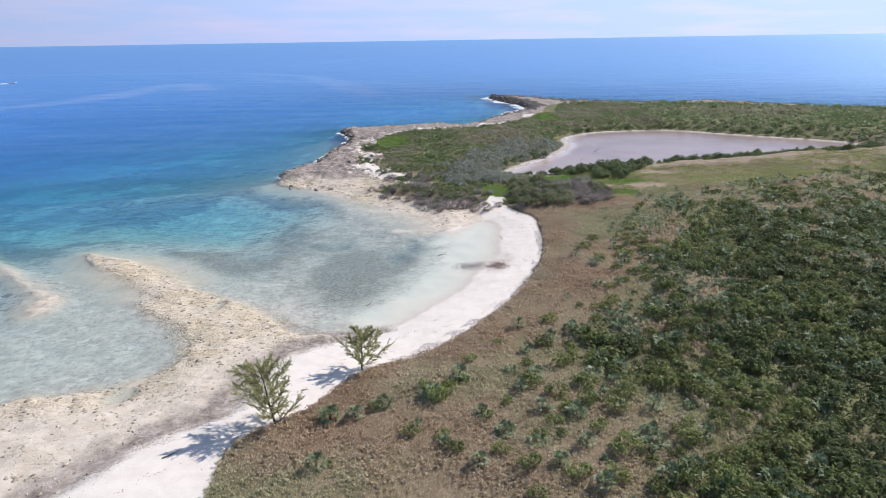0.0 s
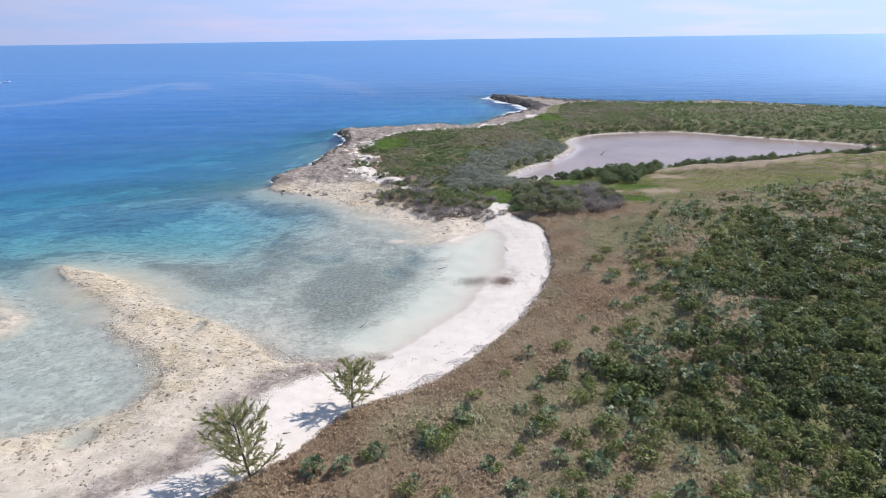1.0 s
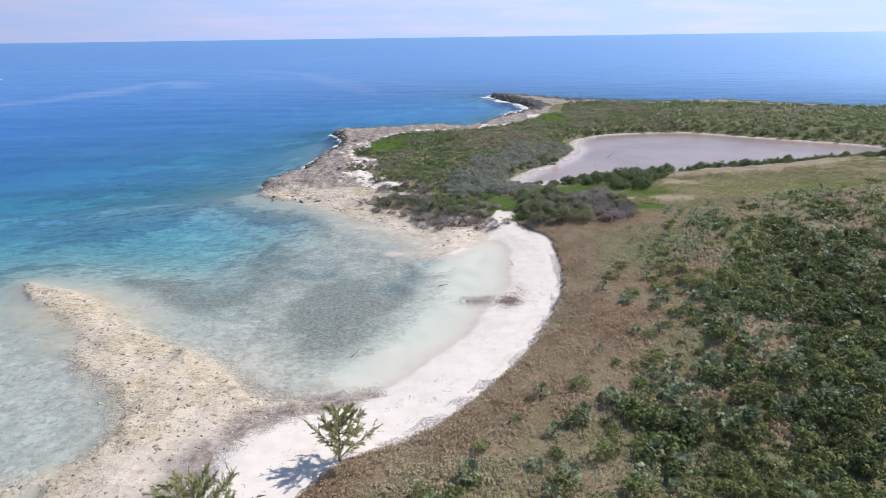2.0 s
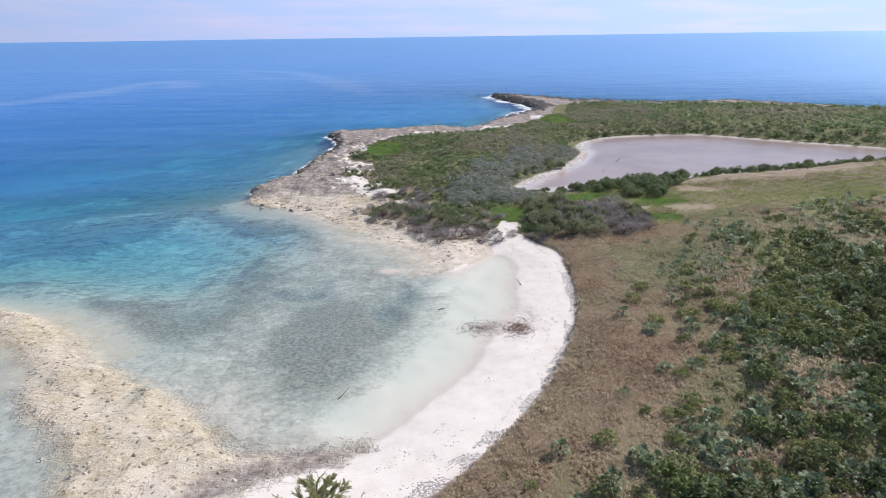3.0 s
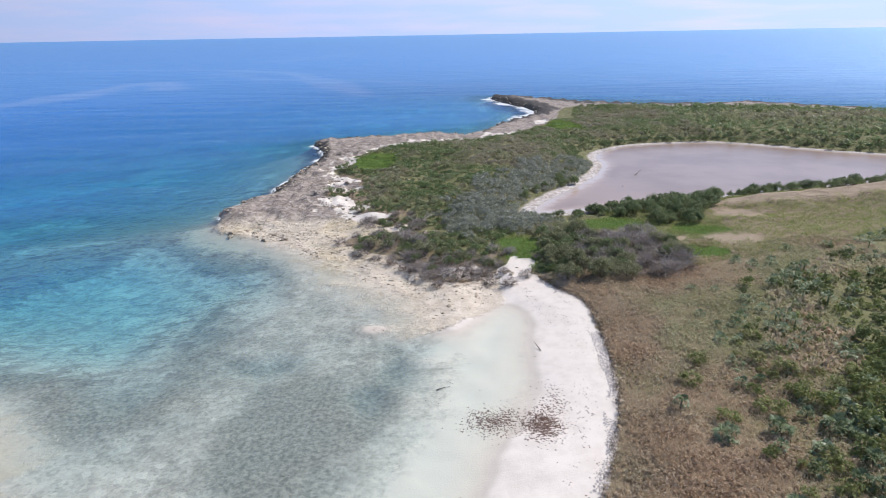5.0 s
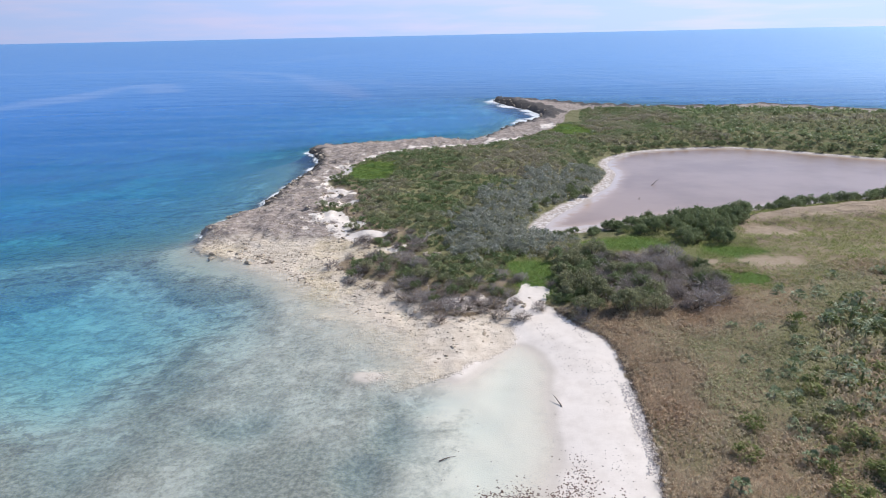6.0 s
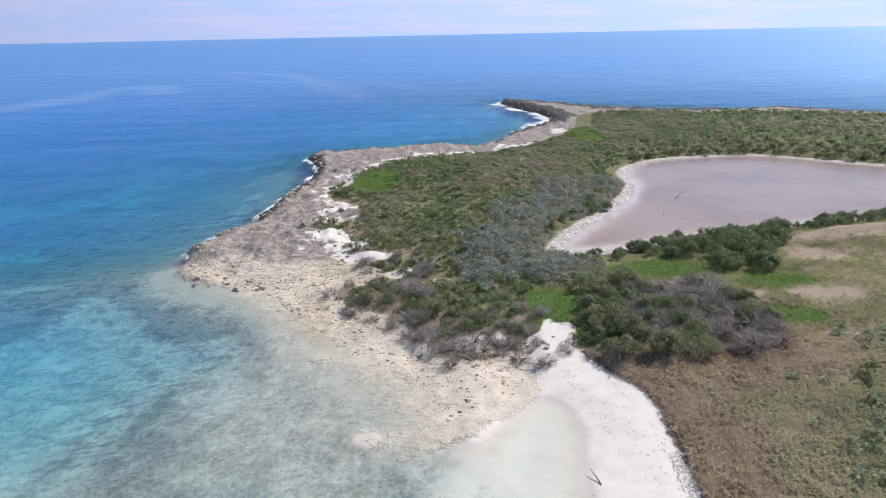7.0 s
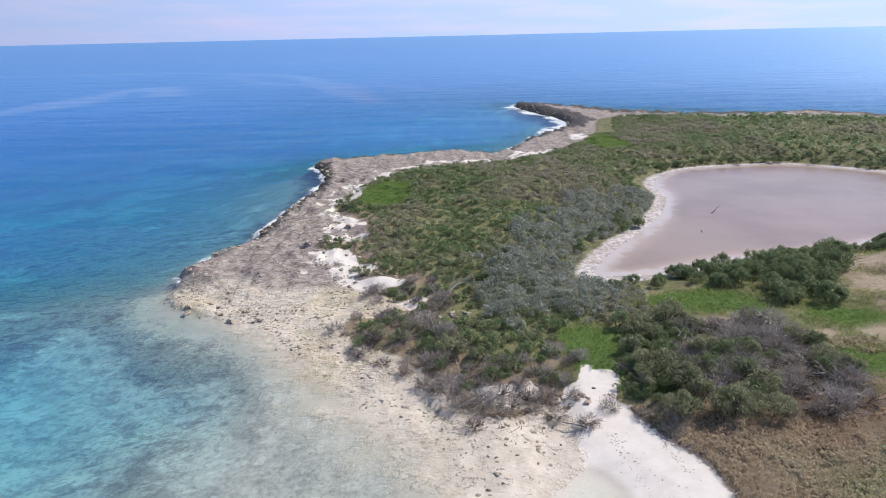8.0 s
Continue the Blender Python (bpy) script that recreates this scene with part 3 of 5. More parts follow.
WEED = rounded([(-3.6, 78.4), (-2.5, 74), (-3.1, 69.9), (-5.3, 67.2), (-6.3, 63.5), (-7.9, 59.4), (-11.1, 59.5), (-12.9, 62.1), (-14.9, 66.2), (-14.6, 70.4), (-13.4, 75.4), (-10.1, 77.2), (-7, 75.6)])
TURQUOISE = rounded([(-48, 96), (-44, 99.5), (-41, 106), (-35, 108), (-30, 103), (-21.8, 96.2), (-24.2, 92.3), (-25.4, 86), (-23.4, 79), (-29, 80.8), (-35, 84), (-42, 86.8), (-56, 86.5), (-66, 92), (-62, 99)])
TURQUOISE_STRIP = rounded([(-90, 128), (-73, 124), (-65, 123.5), (-57, 127), (-51, 134), (-62, 138), (-73, 135), (-90, 140)])
CLEAN = rounded([(-1.5, 79.5), (-2.5, 73), (-3.8, 66.5), (-6.5, 61), (-9, 57), (-6, 52), (0, 58), (5, 68), (8, 80), (8, 90), (3, 85)])
BUSHLAND = rounded([(13, 0), (12.8, 28.5), (14.3, 33.7), (12.2, 42.1), (11, 48.9), (15.5, 52.5), (19, 60.3), (20.5, 71.2), (22.5, 80.5), (31, 92),
                    (45, 101), (60, 107), (78, 116), (95, 130), (150, 150), (300, 110), (290, -90), (20, -90)])
STRIP = rounded([(37.5, 116.5), (42, 120.2), (56, 124.4), (70, 127.5), (72, 123), (58, 118.2), (46, 115.8)])
BARE_SPOTS = [(33.0, 101.4, 3.4, 2.0), (21.5, 104.6, 2.2, 1.0), (17, 112.2, 2.6, 0.5), (22.6, 107.4, 0.7, 2.0), (26.5, 101.8, 1.5, 1.2), (38, 112, 3.5, 2.5), (40.5, 121, 2.5, 1.4)]
LUSH_SPOTS = [(9.0, 101.8, 2.3, 3.2), (8.7, 98.0, 1.5, 2.2), (20.0, 109.6, 5.0, 2.8), (23.5, 108.0, 2.0, 2.4), (30.6, 104.8, 2.6, 1.9), (28.2, 97.2, 3.2, 2.0), (-11, 150, 4, 7), (31, 190, 4, 9)]


def spots_at(x, y, spots):
    """Signed distance, in metres, to a set of ovals (x, y, half width, half depth)."""
    best = np.full(x.shape, -99.0)
    x, y = x + 0.9 * fbm(x, y, 2.6, 3, 95), y + 0.9 * fbm(x, y, 2.6, 3, 97)
    for cx, cy, rx, ry in spots:
        r = np.sqrt(((x - cx) / rx) ** 2 + ((y - cy) / ry) ** 2)
        best = np.maximum(best, (1 - r) * min(rx, ry))
    return best


def survey(x, y):
    """Height of ground and sea bed, and where each kind of surface lies."""
    wob = fbm(x, y, 7, 4, 3)
    land = inside(x, y, LAND) + 0.9 * wob + 0.35 * fbm(x, y, 1.6, 2, 8) + 1.5 * fbm(x, y, 4.5, 3, 9) * smooth(110, 121, y)
    reef = inside(x, y, REEF) + 1.4 * wob
    shelf = inside(x, y, SHELF)
    veg = inside(x, y, BEACH_EDGE_VEG) + 0.25 * wob
    pond = inside(x, y, POND) + 0.35 * wob
    s = -inside(x, y, SHALLOW) + 4.0 * fbm(x, y, 22, 3, 11)
    s = s + 4.0 * smooth(104, 150, y)
    # rock north of the beach's end
    north = smooth(-1.5, 1.5, (y - 84.5) - 0.75 * (x - 1.0) + 1.0 * wob) * smooth(7.5, 5.0, x + 0.4 * wob + 0 * y)
    north = np.maximum(north, smooth(104, 112, y))
    exposed = smooth(112, 121, y)
    rough = 0.6 * ridged(x, y, 2.8, 2, 21) + 0.4 * ridged(x, y, 1.7, 1, 25)
    # low steps where the limestone beds break off
    beds = fbm(x, y, 6, 5, 27) * 6
    steps = (np.floor(beds) + smooth(0.0, 0.22, beds - np.floor(beds))) / 6
    # land
    beach = 1.05 * (1 - np.exp(-np.maximum(land, 0) / 4.5))
    ledge = 0.07 + 0.22 * smooth(0, 9, land) + 0.42 * (rough - 0.62) + 0.38 * steps
    cliff = (0.30 + 0.75 * exposed) * (1 - np.exp(-np.maximum(land, 0) / (3.5 - 2.4 * exposed))) + (0.40 + 0.8 * exposed) * (rough - 0.6) + 0.55 * steps * smooth(0.3, 3.0, land)
    on_shelf = smooth(-1.2, 1.2, shelf + 0.8 * wob)
    h = beach * (1 - on_shelf) + ledge * on_shelf
    h = h * (1 - north) + (cliff + 0.35 * smooth(4, 14, land)) * north
    h = h + smooth(205, 225, y) * smooth(0.2, 2.0, land) * smooth(9, 4, land) * (0.25 + 0.45 * rough + 0.35 * smooth(38, 70, x) * (0.4 + rough))
    h = h + smooth(-1.0, 5, veg) * (0.45 + 0.30 * fbm(x, y, 9, 3, 31)) + 0.5 * smooth(5, 25, veg)
    h = np.where(veg > -1, np.maximum(h, 0.35), h)
    near_pond = smooth(-9, -0.2, pond)
    h = h * (1 - near_pond) + 0.44 * near_pond
    west = smooth(40, 26, x)
    h = h - 0.38 * smooth(-1.2, 5, pond - 0.5 * west)
    # sea bed
    out = np.maximum(-land, 0)
    turq = np.maximum(inside(x, y, TURQUOISE), inside(x, y, TURQUOISE_STRIP)) + 6.0 * fbm(x, y, 8, 5, 43)
    deep = 0.34 + 1.3 * smooth(114, 128, y) + 0.85 * smooth(-7.0, 6.0, turq) + 2.5 * smooth(150, 205, y) * smooth(0, 14, s) + 0.7 * smooth(125, 160, y) * smooth(1, 12, s) + 0.12 * fbm(x, y, 9, 3, 41) + 1.1 * smooth(-10, 18, s) + 0.065 * np.clip(s - 10, 0, 130) + 0.05 * np.clip(s - 140, 0, 200)
    slope = 0.055 + 0.5 * smooth(-6, 3, s) + 1.0 * smooth(108, 135, y) + 0.09 * smooth(-16, -22, x) * smooth(80, 72, y)
    bed = -deep * (1 - np.exp(-slope * out / deep)) + 0.10 * fbm(x, y, 2.2, 3, 51) * smooth(0, 3, out)
    bed = bed - 0.25 * smooth(-0.8, 1.2, spots_at(x, y, HOLES) + 0.5 * wob) * smooth(0, 3, out)
    bar = spots_at(x, y, [(-5.5, 84.0, 0.9, 0.5)])
    bed = np.maximum(bed, np.minimum(0.05 + 0.25 * bar, 0.07))
    flat_reef = smooth(-3.0, 1.2, reef)
    bed = bed * (1 - flat_reef) + (0.0 + 0.36 * (rough - 0.6)) * flat_reef
    height = np.where(land > 0, h, bed)
    rock = np.maximum(np.where(shelf > -6, np.minimum(shelf, land + 0.9), -9), np.where(north > 0.02, (north - 0.5) * 4 * (land > -6) + np.minimum(land, 0) * 0.5, -9))
    rock = np.maximum(rock, np.minimum(reef + 1, 1.5))
    # white sand lies in pockets against the scrub
    pocket = smooth(-0.9, 0.7, spots_at(x, y, POCKETS) + 2.0 * fbm(x, y, 1.7, 3, 61))
    inner = smooth(-5.0, -1.2, veg) * smooth(112, 119, y) * smooth(200, 180, y) * smooth(-0.05, 0.18, fbm(x, y, 2.6, 4, 63))
    veg = veg - 3.0 * pocket
    rock = rock - 3.2 * np.maximum(pocket, inner)
    patches = fbm(x, y, 13, 4, 71)
    weed = np.maximum(inside(x, y, WEED) * 1.1 + 0.6, -4 + 11 * (patches - 0.15) * smooth(-16, 4, s) * smooth(60, 12, s) - 1.2)
    weed = np.maximum(weed, np.where(x < -3, -4.6 + 8 * patches, -9))
    weed = np.maximum(weed, 3.0 * exposed * smooth(0.5, 3, out) * smooth(45, 22, out))
    weed = np.maximum(weed, 1.2 * spots_at(x, y, HOLES) + 0.6 + 1.5 * fbm(x, y, 1.8, 3, 79))
    weed = np.maximum(weed, 2.2 * smooth(2, 20, s) - 1.4 + 6 * patches)
    weed = np.where((y < 66) & (x < -17), np.minimum(weed, -5 + 6 * patches), weed)
    weed = weed - 4.5 * smooth(6, 0.5, out) * (1 - exposed)
    weed = weed + 6.5 * fbm(x, y, 5.5, 4, 73) * smooth(-6, 3, s) * smooth(70, 35, s)
    pools = spots_at(x, y, POOLS) + 3.2 * fbm(x, y, 6, 4, 77)
    weed = weed - 2.0 * smooth(-4, 2.5, pools)
    weed = weed - 4.5 * smooth(-6.0, 5.0, turq)
    weed = weed + 3.0 * smooth(-12, -4, turq) * smooth(2.0, -4.0, turq) * smooth(-14, -22, x)
    outer = exposed * 1.0 + 0.9 * smooth(0.6, 1.4, h) * north + 1.2 * on_shelf * smooth(5.0, 1.0, shelf) * smooth(58, 50, y) - 0.3
    mud = np.where(pond > -4, pond + 0.35 + 0.4 * west, -9)
    return dict(h=height, land=land, veg=veg, rock=rock, weed=weed, sand=np.maximum(inside(x, y, CLEAN), pools - 3.6), outer=outer, mud=mud, pond=pond, pale=np.maximum(spots_at(x, y, [(2.5, 88.5, 6, 5.5), (-4, 95, 5, 3)]), np.where(y < 84, (land - 2.2) * 0.9 + 1.2 * patches, -9)),
                litter=np.maximum(np.minimum(inside(x, y, BUSHLAND), 3), np.minimum(y - 93 - 0.25 * np.maximum(x - 8, 0), np.where(x < 8, (veg - 3.5) * 1.2, 3)).clip(-9, 3) * (x < 34) + np.minimum(y - 150, 3) * (x >= 34)),
                edge=smooth(3.5, 0.8, land + 0.8 * wob) * smooth(118, 150, y) * 1.15 + smooth(205, 225, y) * smooth(9, 4, land),
                lush=spots_at(x, y, LUSH_SPOTS), bare=np.maximum(inside(x, y, STRIP), spots_at(x, y, BARE_SPOTS)), s=s, exposed=exposed,
                ochre=smooth(5.5, 1.0, land + 2.0 * patches) * on_shelf,
                coral=smooth(-14, 4, s) * smooth(110, 60, s) * smooth(0.5, 4, out) * smooth(-8, -18, x + 0.1 * (y - 80)) * (0.55 + 0.45 * smooth(-0.2, 0.2, patches)) * (1 - 0.55 * smooth(-4.0, 5.0, turq)))


def ticks(near0, near1, fine, far, grow=1.12):
    """Grid lines, fine in the middle and wider towards the horizon."""
    mid = list(np.arange(near0, near1 + 0.01, fine))
    lo, hi, gap = [], [], fine
    a, b = near0, near1
    while a > -far or b < far:
        gap *= grow
        a, b = a - gap, b + gap
        lo.append(max(a, -far)), hi.append(min(b, far))
        if lo[-1] <= -far and hi[-1] >= far:
            break
    return np.unique(np.round(np.array(lo[::-1] + mid + hi), 3))


def sheet(xs, ys):
    gx, gy = np.meshgrid(xs, ys)
    nx, ny = len(xs), len(ys)
    idx = np.arange(nx * ny).reshape(ny, nx)
    faces = np.stack([idx[:-1, :-1], idx[:-1, 1:], idx[1:, 1:], idx[1:, :-1]], 2).reshape(-1, 4)
    return gx.ravel(), gy.ravel(), faces


gx, gy, faces = sheet(ticks(-44, 28, 0.42, 4900, 1.06), ticks(29, 165, 0.44, 4900, 1.055))
plan = survey(gx, gy)
me = mesh_of("ground", np.stack([gx, gy, plan["h"]], 1), faces,
             dict(sand=plan["sand"], rock=plan["rock"], veg=plan["veg"], weed=plan["weed"], lush=plan["lush"], bare=plan["bare"],
                  outer=plan["outer"], edge=plan["edge"], pale=plan["pale"], litter=plan["litter"], high=plan["h"], mud=plan["mud"], coral=plan["coral"], ochre=plan["ochre"]), True)
tagged(part("ground", me, GROUND), "white sand, tan limestone, scrub soil and sandy sea bed", "ground", kind="structure")

gx, gy, faces = sheet(ticks(-60, 14, 1.05, 4900, 1.06), ticks(36, 135, 1.05, 4900, 1.055))
plan = survey(gx, gy)
reach = np.sqrt(gx ** 2 + gy ** 2)
surf = np.maximum(smooth(-2.6, 0.0, plan["land"]), smooth(-8, -0.2, plan["land"]) * smooth(205, 220, gy)) * np.maximum((0.62 + 0.38 * smooth(116, 124, gy)) * smooth(107, 112, gy) * smooth(-20, -24, gx), 1.2 * smooth(138, 146, gy)) + 0.8 * smooth(-1.5, 0.5, inside(gx, gy, REEF)) * smooth(-44, -48, gx)
me = mesh_of("sea_water", np.stack([gx, gy, 0 * gx], 1), faces,
             dict(depth=-plan["h"], surf=surf, far=smooth(80, 500, reach)), True)
tagged(part("sea_water", me, SEA), "clear turquoise shallows deepening to open blue sea", "water", kind="structure")

gx, gy, faces = sheet(np.arange(8, 100, 1.0), np.arange(116, 180, 1.0))
plan = survey(gx, gy)
keep = (plan["pond"][faces] > -1.5).any(1)
used, back = np.unique(faces[keep], return_inverse=True)
me = mesh_of("pond_water", np.stack([gx, gy, 0 * gx + 0.36], 1)[used], back.reshape(-1, 4), dict(depth=(0.36 - plan["h"])[used]), True)
tagged(part("pond_water", me, POND_WATER), "shallow pinkish brown salt pond with muddy water", "pond", kind="structure")

# ---------------------------------------------------------------- plants
RNG = np.random.default_rng(7)


def unit(v):
    return v / (np.linalg.norm(v, axis=-1, keepdims=True) + 1e-9)


def leaves_at(points, normals, size, rng, slim=0.55):
    """A pointed leaf at each point, roughly square to its normal."""
    n = len(points)
    nrm = unit(normals + rng.normal(0, 0.45, (n, 3)))
    a = unit(np.cross(nrm, rng.normal(0, 1, (n, 3))))
    b = np.cross(nrm, a)
    s = size * rng.uniform(0.6, 1.35, (n, 1))
    v = np.stack([points - a * s - b * s * slim, points + a * s, points + b * s * slim * 1.3 - a * s * 0.4 + nrm * s * 0.1], 1).reshape(-1, 3)
    return v, np.arange(3 * n).reshape(-1, 3)


def bush_leaves(rng, clumps=7, each=14, wide=0.6, tall=0.7, leaf=0.11, clump=0.30, up=0.55):
    """Clumps of leaves over a low dome: an uneven crown with gaps."""
    pts, nrms = [], []
    for k in range(clumps):
        a, r = rng.uniform(0, 2 * np.pi), math.sqrt(rng.uniform(0, 1)) * wide * 0.75
        c = np.array([r * math.cos(a), r * math.sin(a), tall * (0.62 - 0.45 * (r / wide) ** 2) * rng.uniform(0.65, 1.15)])
        q = unit(rng.normal(0, 1, (each, 3)) + (0, 0, up))
        rad = clump * rng.uniform(0.7, 1.25)
        pts.append(c + q * rad * rng.uniform(0.6, 1.0, (each, 1)))
        nrms.append(q)
    p = np.concatenate(pts)
    p[:, 2] = np.maximum(p[:, 2], 0.03)
    return leaves_at(p, np.concatenate(nrms), leaf, rng)


def palm_fans(rng, fans=20, blades=6, stalk=0.40, blade=0.27):
    """Fan leaves on stalks round a crown; the origin is the crown's heart."""
    vs = []
    for k in range(fans):
        az, el = k * 2.4 + rng.uniform(-0.4, 0.4), rng.uniform(-0.25, 1.25)
        d = np.array([math.cos(az) * math.cos(el), math.sin(az) * math.cos(el), math.sin(el)])
        side = unit(np.cross(d, (0, 0, 1.0)) + 1e-6)
        up = np.cross(side, d)
        base = d * stalk * rng.uniform(0.7, 1.2) - np.array((0, 0, 0.06))
        vs.append([d * 0.02 - side * 0.012, d * 0.02 + side * 0.012, base + side * 0.012, base - side * 0.012])
        size = blade * rng.uniform(0.75, 1.2)
        for b in range(blades):
            w = (b / (blades - 1) - 0.5) * 2.6
            t = d * math.cos(w) + side * math.sin(w)
            tip = base + t * size + np.array((0, 0, -0.10)) * abs(w) + up * rng.uniform(-0.05, 0.05)
            mid = base + t * size * 0.5 + up * 0.03
            cross = unit(np.cross(t, up)) * 0.042
            vs.append([base, mid - cross, tip, mid + cross])
    v = np.array(vs).reshape(-1, 3)
    return v, np.arange(len(v)).reshape(-1, 4)


def herb(rng, blades=8, tall=0.24, spread=0.20):
    """A low dry herb: slim blades leaning out of one root."""
    vs = []
    for k in range(blades):
        a = 2.4 * k + rng.uniform(-0.5, 0.5)
        out = np.array((math.cos(a), math.sin(a), 0))
        side = np.array((-math.sin(a), math.cos(a), 0)) * rng.uniform(0.020, 0.038)
        foot = out * rng.uniform(0.0, 0.07)
        tip = foot + out * spread * rng.uniform(0.2, 1.2) + np.array((0, 0, tall * rng.uniform(0.55, 1.15)))
        mid = foot * 0.45 + tip * 0.55 + np.array((0, 0, 0.03))
        vs.append([foot if k % 2 else mid - side * 1.6, mid + side, tip])
    v = np.array(vs).reshape(-1, 3)
    return v, np.arange(len(v)).reshape(-1, 3)


def tube(points, radii, sides=5):
    """A tapered limb through the points."""
    p = np.array(points, float)
    n = len(p)
    rings = []
    for k in range(n):
        d = unit(p[min(k + 1, n - 1)] - p[max(k - 1, 0)])
        s = unit(np.cross(d, (0.31, 0.77, 0.56)))
        u = np.cross(d, s)
        rings.append([p[k] + radii[k] * (math.cos(2 * math.pi * j / sides) * s + math.sin(2 * math.pi * j / sides) * u) for j in range(sides)])
    v = np.array(rings).reshape(-1, 3)
    f = [[k * sides + j, k * sides + (j + 1) % sides, (k + 1) * sides + (j + 1) % sides, (k + 1) * sides + j] for k in range(n - 1) for j in range(sides)]
    return v, np.array(f)


def merge(pieces):
    vs, fs, base = [], [], 0
    for v, f in pieces:
        vs.append(v), fs.append(f + base)
        base += len(v)
    return np.concatenate(vs), np.concatenate(fs)


def limb(start, way, length, radius, rng, bends=4, droop=0.0, wander=0.18):
    pts, p, d = [np.array(start, float)], np.array(start, float), unit(np.array(way, float))
    for k in range(bends):
        d = unit(d + rng.normal(0, wander, 3) + np.array((0, 0, -droop)))
        p = p + d * length / bends
        pts.append(p)
    return pts, [radius * (1 - 0.8 * k / bends) for k in range(bends + 1)]


def bare_branches(rng, stems=9, reach=0.9, thick=0.022, flat=0.5, sides=3, twigs=4):
    """The boughs of a leafless shrub, each forked and crooked."""
    boughs = []
    for k in range(stems):
        out = []
        a = rng.uniform(0, 2 * np.pi)
        way = (math.cos(a), math.sin(a), flat * rng.uniform(0.4, 1.6))
        pts, rad = limb((0.06 * math.cos(a), 0.06 * math.sin(a), -0.03), way, reach * rng.uniform(0.7, 1.2), thick, rng, 4, 0.02, 0.25)
        out.append(tube(pts, rad, sides))
        for j in range(twigs):
            q = pts[1 + j % 3]
            way2 = unit(np.array(way) + rng.normal(0, 0.6, 3) + np.array((0, 0, 0.25)))
            p2, r2 = limb(q, way2, reach * rng.uniform(0.25, 0.55), thick * 0.55, rng, 2, 0.0, 0.3)
            out.append(tube(p2, r2, sides))
        boughs.append(merge(out))
    return boughs


def with_tone(v):
    return dict(tone=np.full(len(v), 0.5))


# --- what grows where
def heights(x, y):
    return survey(x, y)


# dry grass and low herbs behind the beach
gx, gy = jittered(-16, 46, 26, 101, 0.19, RNG)
near = (inside(gx, gy, BEACH_EDGE_VEG) > 0.1) & (inside(gx, gy, BUSHLAND) < 9) & (gy < 99 + 0.2 * gx) & (gx < 0.72 * gy + 4)
near &= (gy < 93.5) | (gx > 24)
bush_d = inside(gx[near], gy[near], BUSHLAND)
gx, gy = gx[near], gy[near]
thin = RNG.uniform(0, 1, len(gx)) < np.where(bush_d > 5, 0.45, np.where(gx > 26, 0.75, 1.0))
gx, gy = gx[thin], gy[thin]
at = heights(gx, gy)
ok = (at["bare"] + RNG.normal(0, 0.4, len(gx)) < 0.2) & (at["lush"] < 0.3)
gx, gy, gz = gx[ok], gy[ok], at["h"][ok]
tone = np.clip(0.50 + 0.22 * smooth(62, 80, gy) + 1.15 * fbm(gx, gy, 7, 4, 81) + 0.3 * smooth(-5, 1, inside(gx, gy, BUSHLAND)) + RNG.normal(0, 0.10, len(gx)), 0, 1)
spots = np.stack([gx, gy, gz - 0.03, RNG.uniform(0.7, 1.4, len(gx)) * (0.95 + 0.4 * fbm(gx, gy, 2.2, 3, 83))], 1)
kinds = RNG.integers(0, 4, len(gx))
lumpy = RNG.uniform(0, 1, len(gx)) < 0.42 + 0.9 * fbm(gx, gy, 1.3, 2, 85)
spots[:, 3] *= np.where(lumpy, 1.15, 0.95)
chunks = [scatter(*herb(RNG), spots[(kinds == k) & ~lumpy], RNG, tone[(kinds == k) & ~lumpy]) for k in range(4)]
chunks += [scatter(*bush_leaves(RNG, 3, 4, 0.13, 0.22, 0.06, 0.085, 1.0), spots[(kinds == k) & lumpy], RNG, tone[(kinds == k) & lumpy]) for k in range(4)]
gx, gy = jittered(10, 75, 26, 112, 0.43, RNG)
ok = (inside(gx, gy, BUSHLAND) > 3) & (gx < 0.72 * gy + 4) & (fbm(gx, gy, 5, 3, 101) < np.where(inside(gx, gy, BUSHLAND) > 7, -0.15, np.where(gy > 72, 0.15, 0.0))) & (inside(gx, gy, STRIP) < -0.5)
gx, gy = gx[ok], gy[ok]
spots = np.stack([gx, gy, heights(gx, gy)["h"] - 0.03, RNG.uniform(1.4, 2.6, len(gx))], 1)
tone = np.clip(0.66 + 0.8 * fbm(gx, gy, 6, 4, 87) + RNG.normal(0, 0.12, len(gx)), 0, 1)
chunks.append(scatter(*bush_leaves(RNG, 3, 4, 0.13, 0.20, 0.075, 0.085, 1.0), spots[::2], RNG, tone[::2]))
chunks.append(scatter(*herb(RNG), spots[1::2], RNG, tone[1::2]))
gx, gy = jittered(-15, 18, -30, 26.2, 0.42, RNG)
ok = (inside(gx, gy, BEACH_EDGE_VEG) > 0.1) & (inside(gx, gy, BUSHLAND) < 4)
gx, gy = gx[ok], gy[ok]
spots = np.stack([gx, gy, heights(gx, gy)["h"] - 0.03, RNG.uniform(1.2, 2.2, len(gx))], 1)
chunks.append(scatter(*bush_leaves(RNG, 2, 4, 0.11, 0.09, 0.10, 0.09, 1.6), spots, RNG, np.clip(0.32 + 0.7 * fbm(gx, gy, 8, 4, 81), 0, 1)))
v, f, t = joined(chunks)
tagged(part("dry_grass", mesh_of("dry_grass", v, f, dict(tone=t)), GRASS), "brown sun-dried grass tufts covering the ground behind the beach", "grass", kind="stuff")

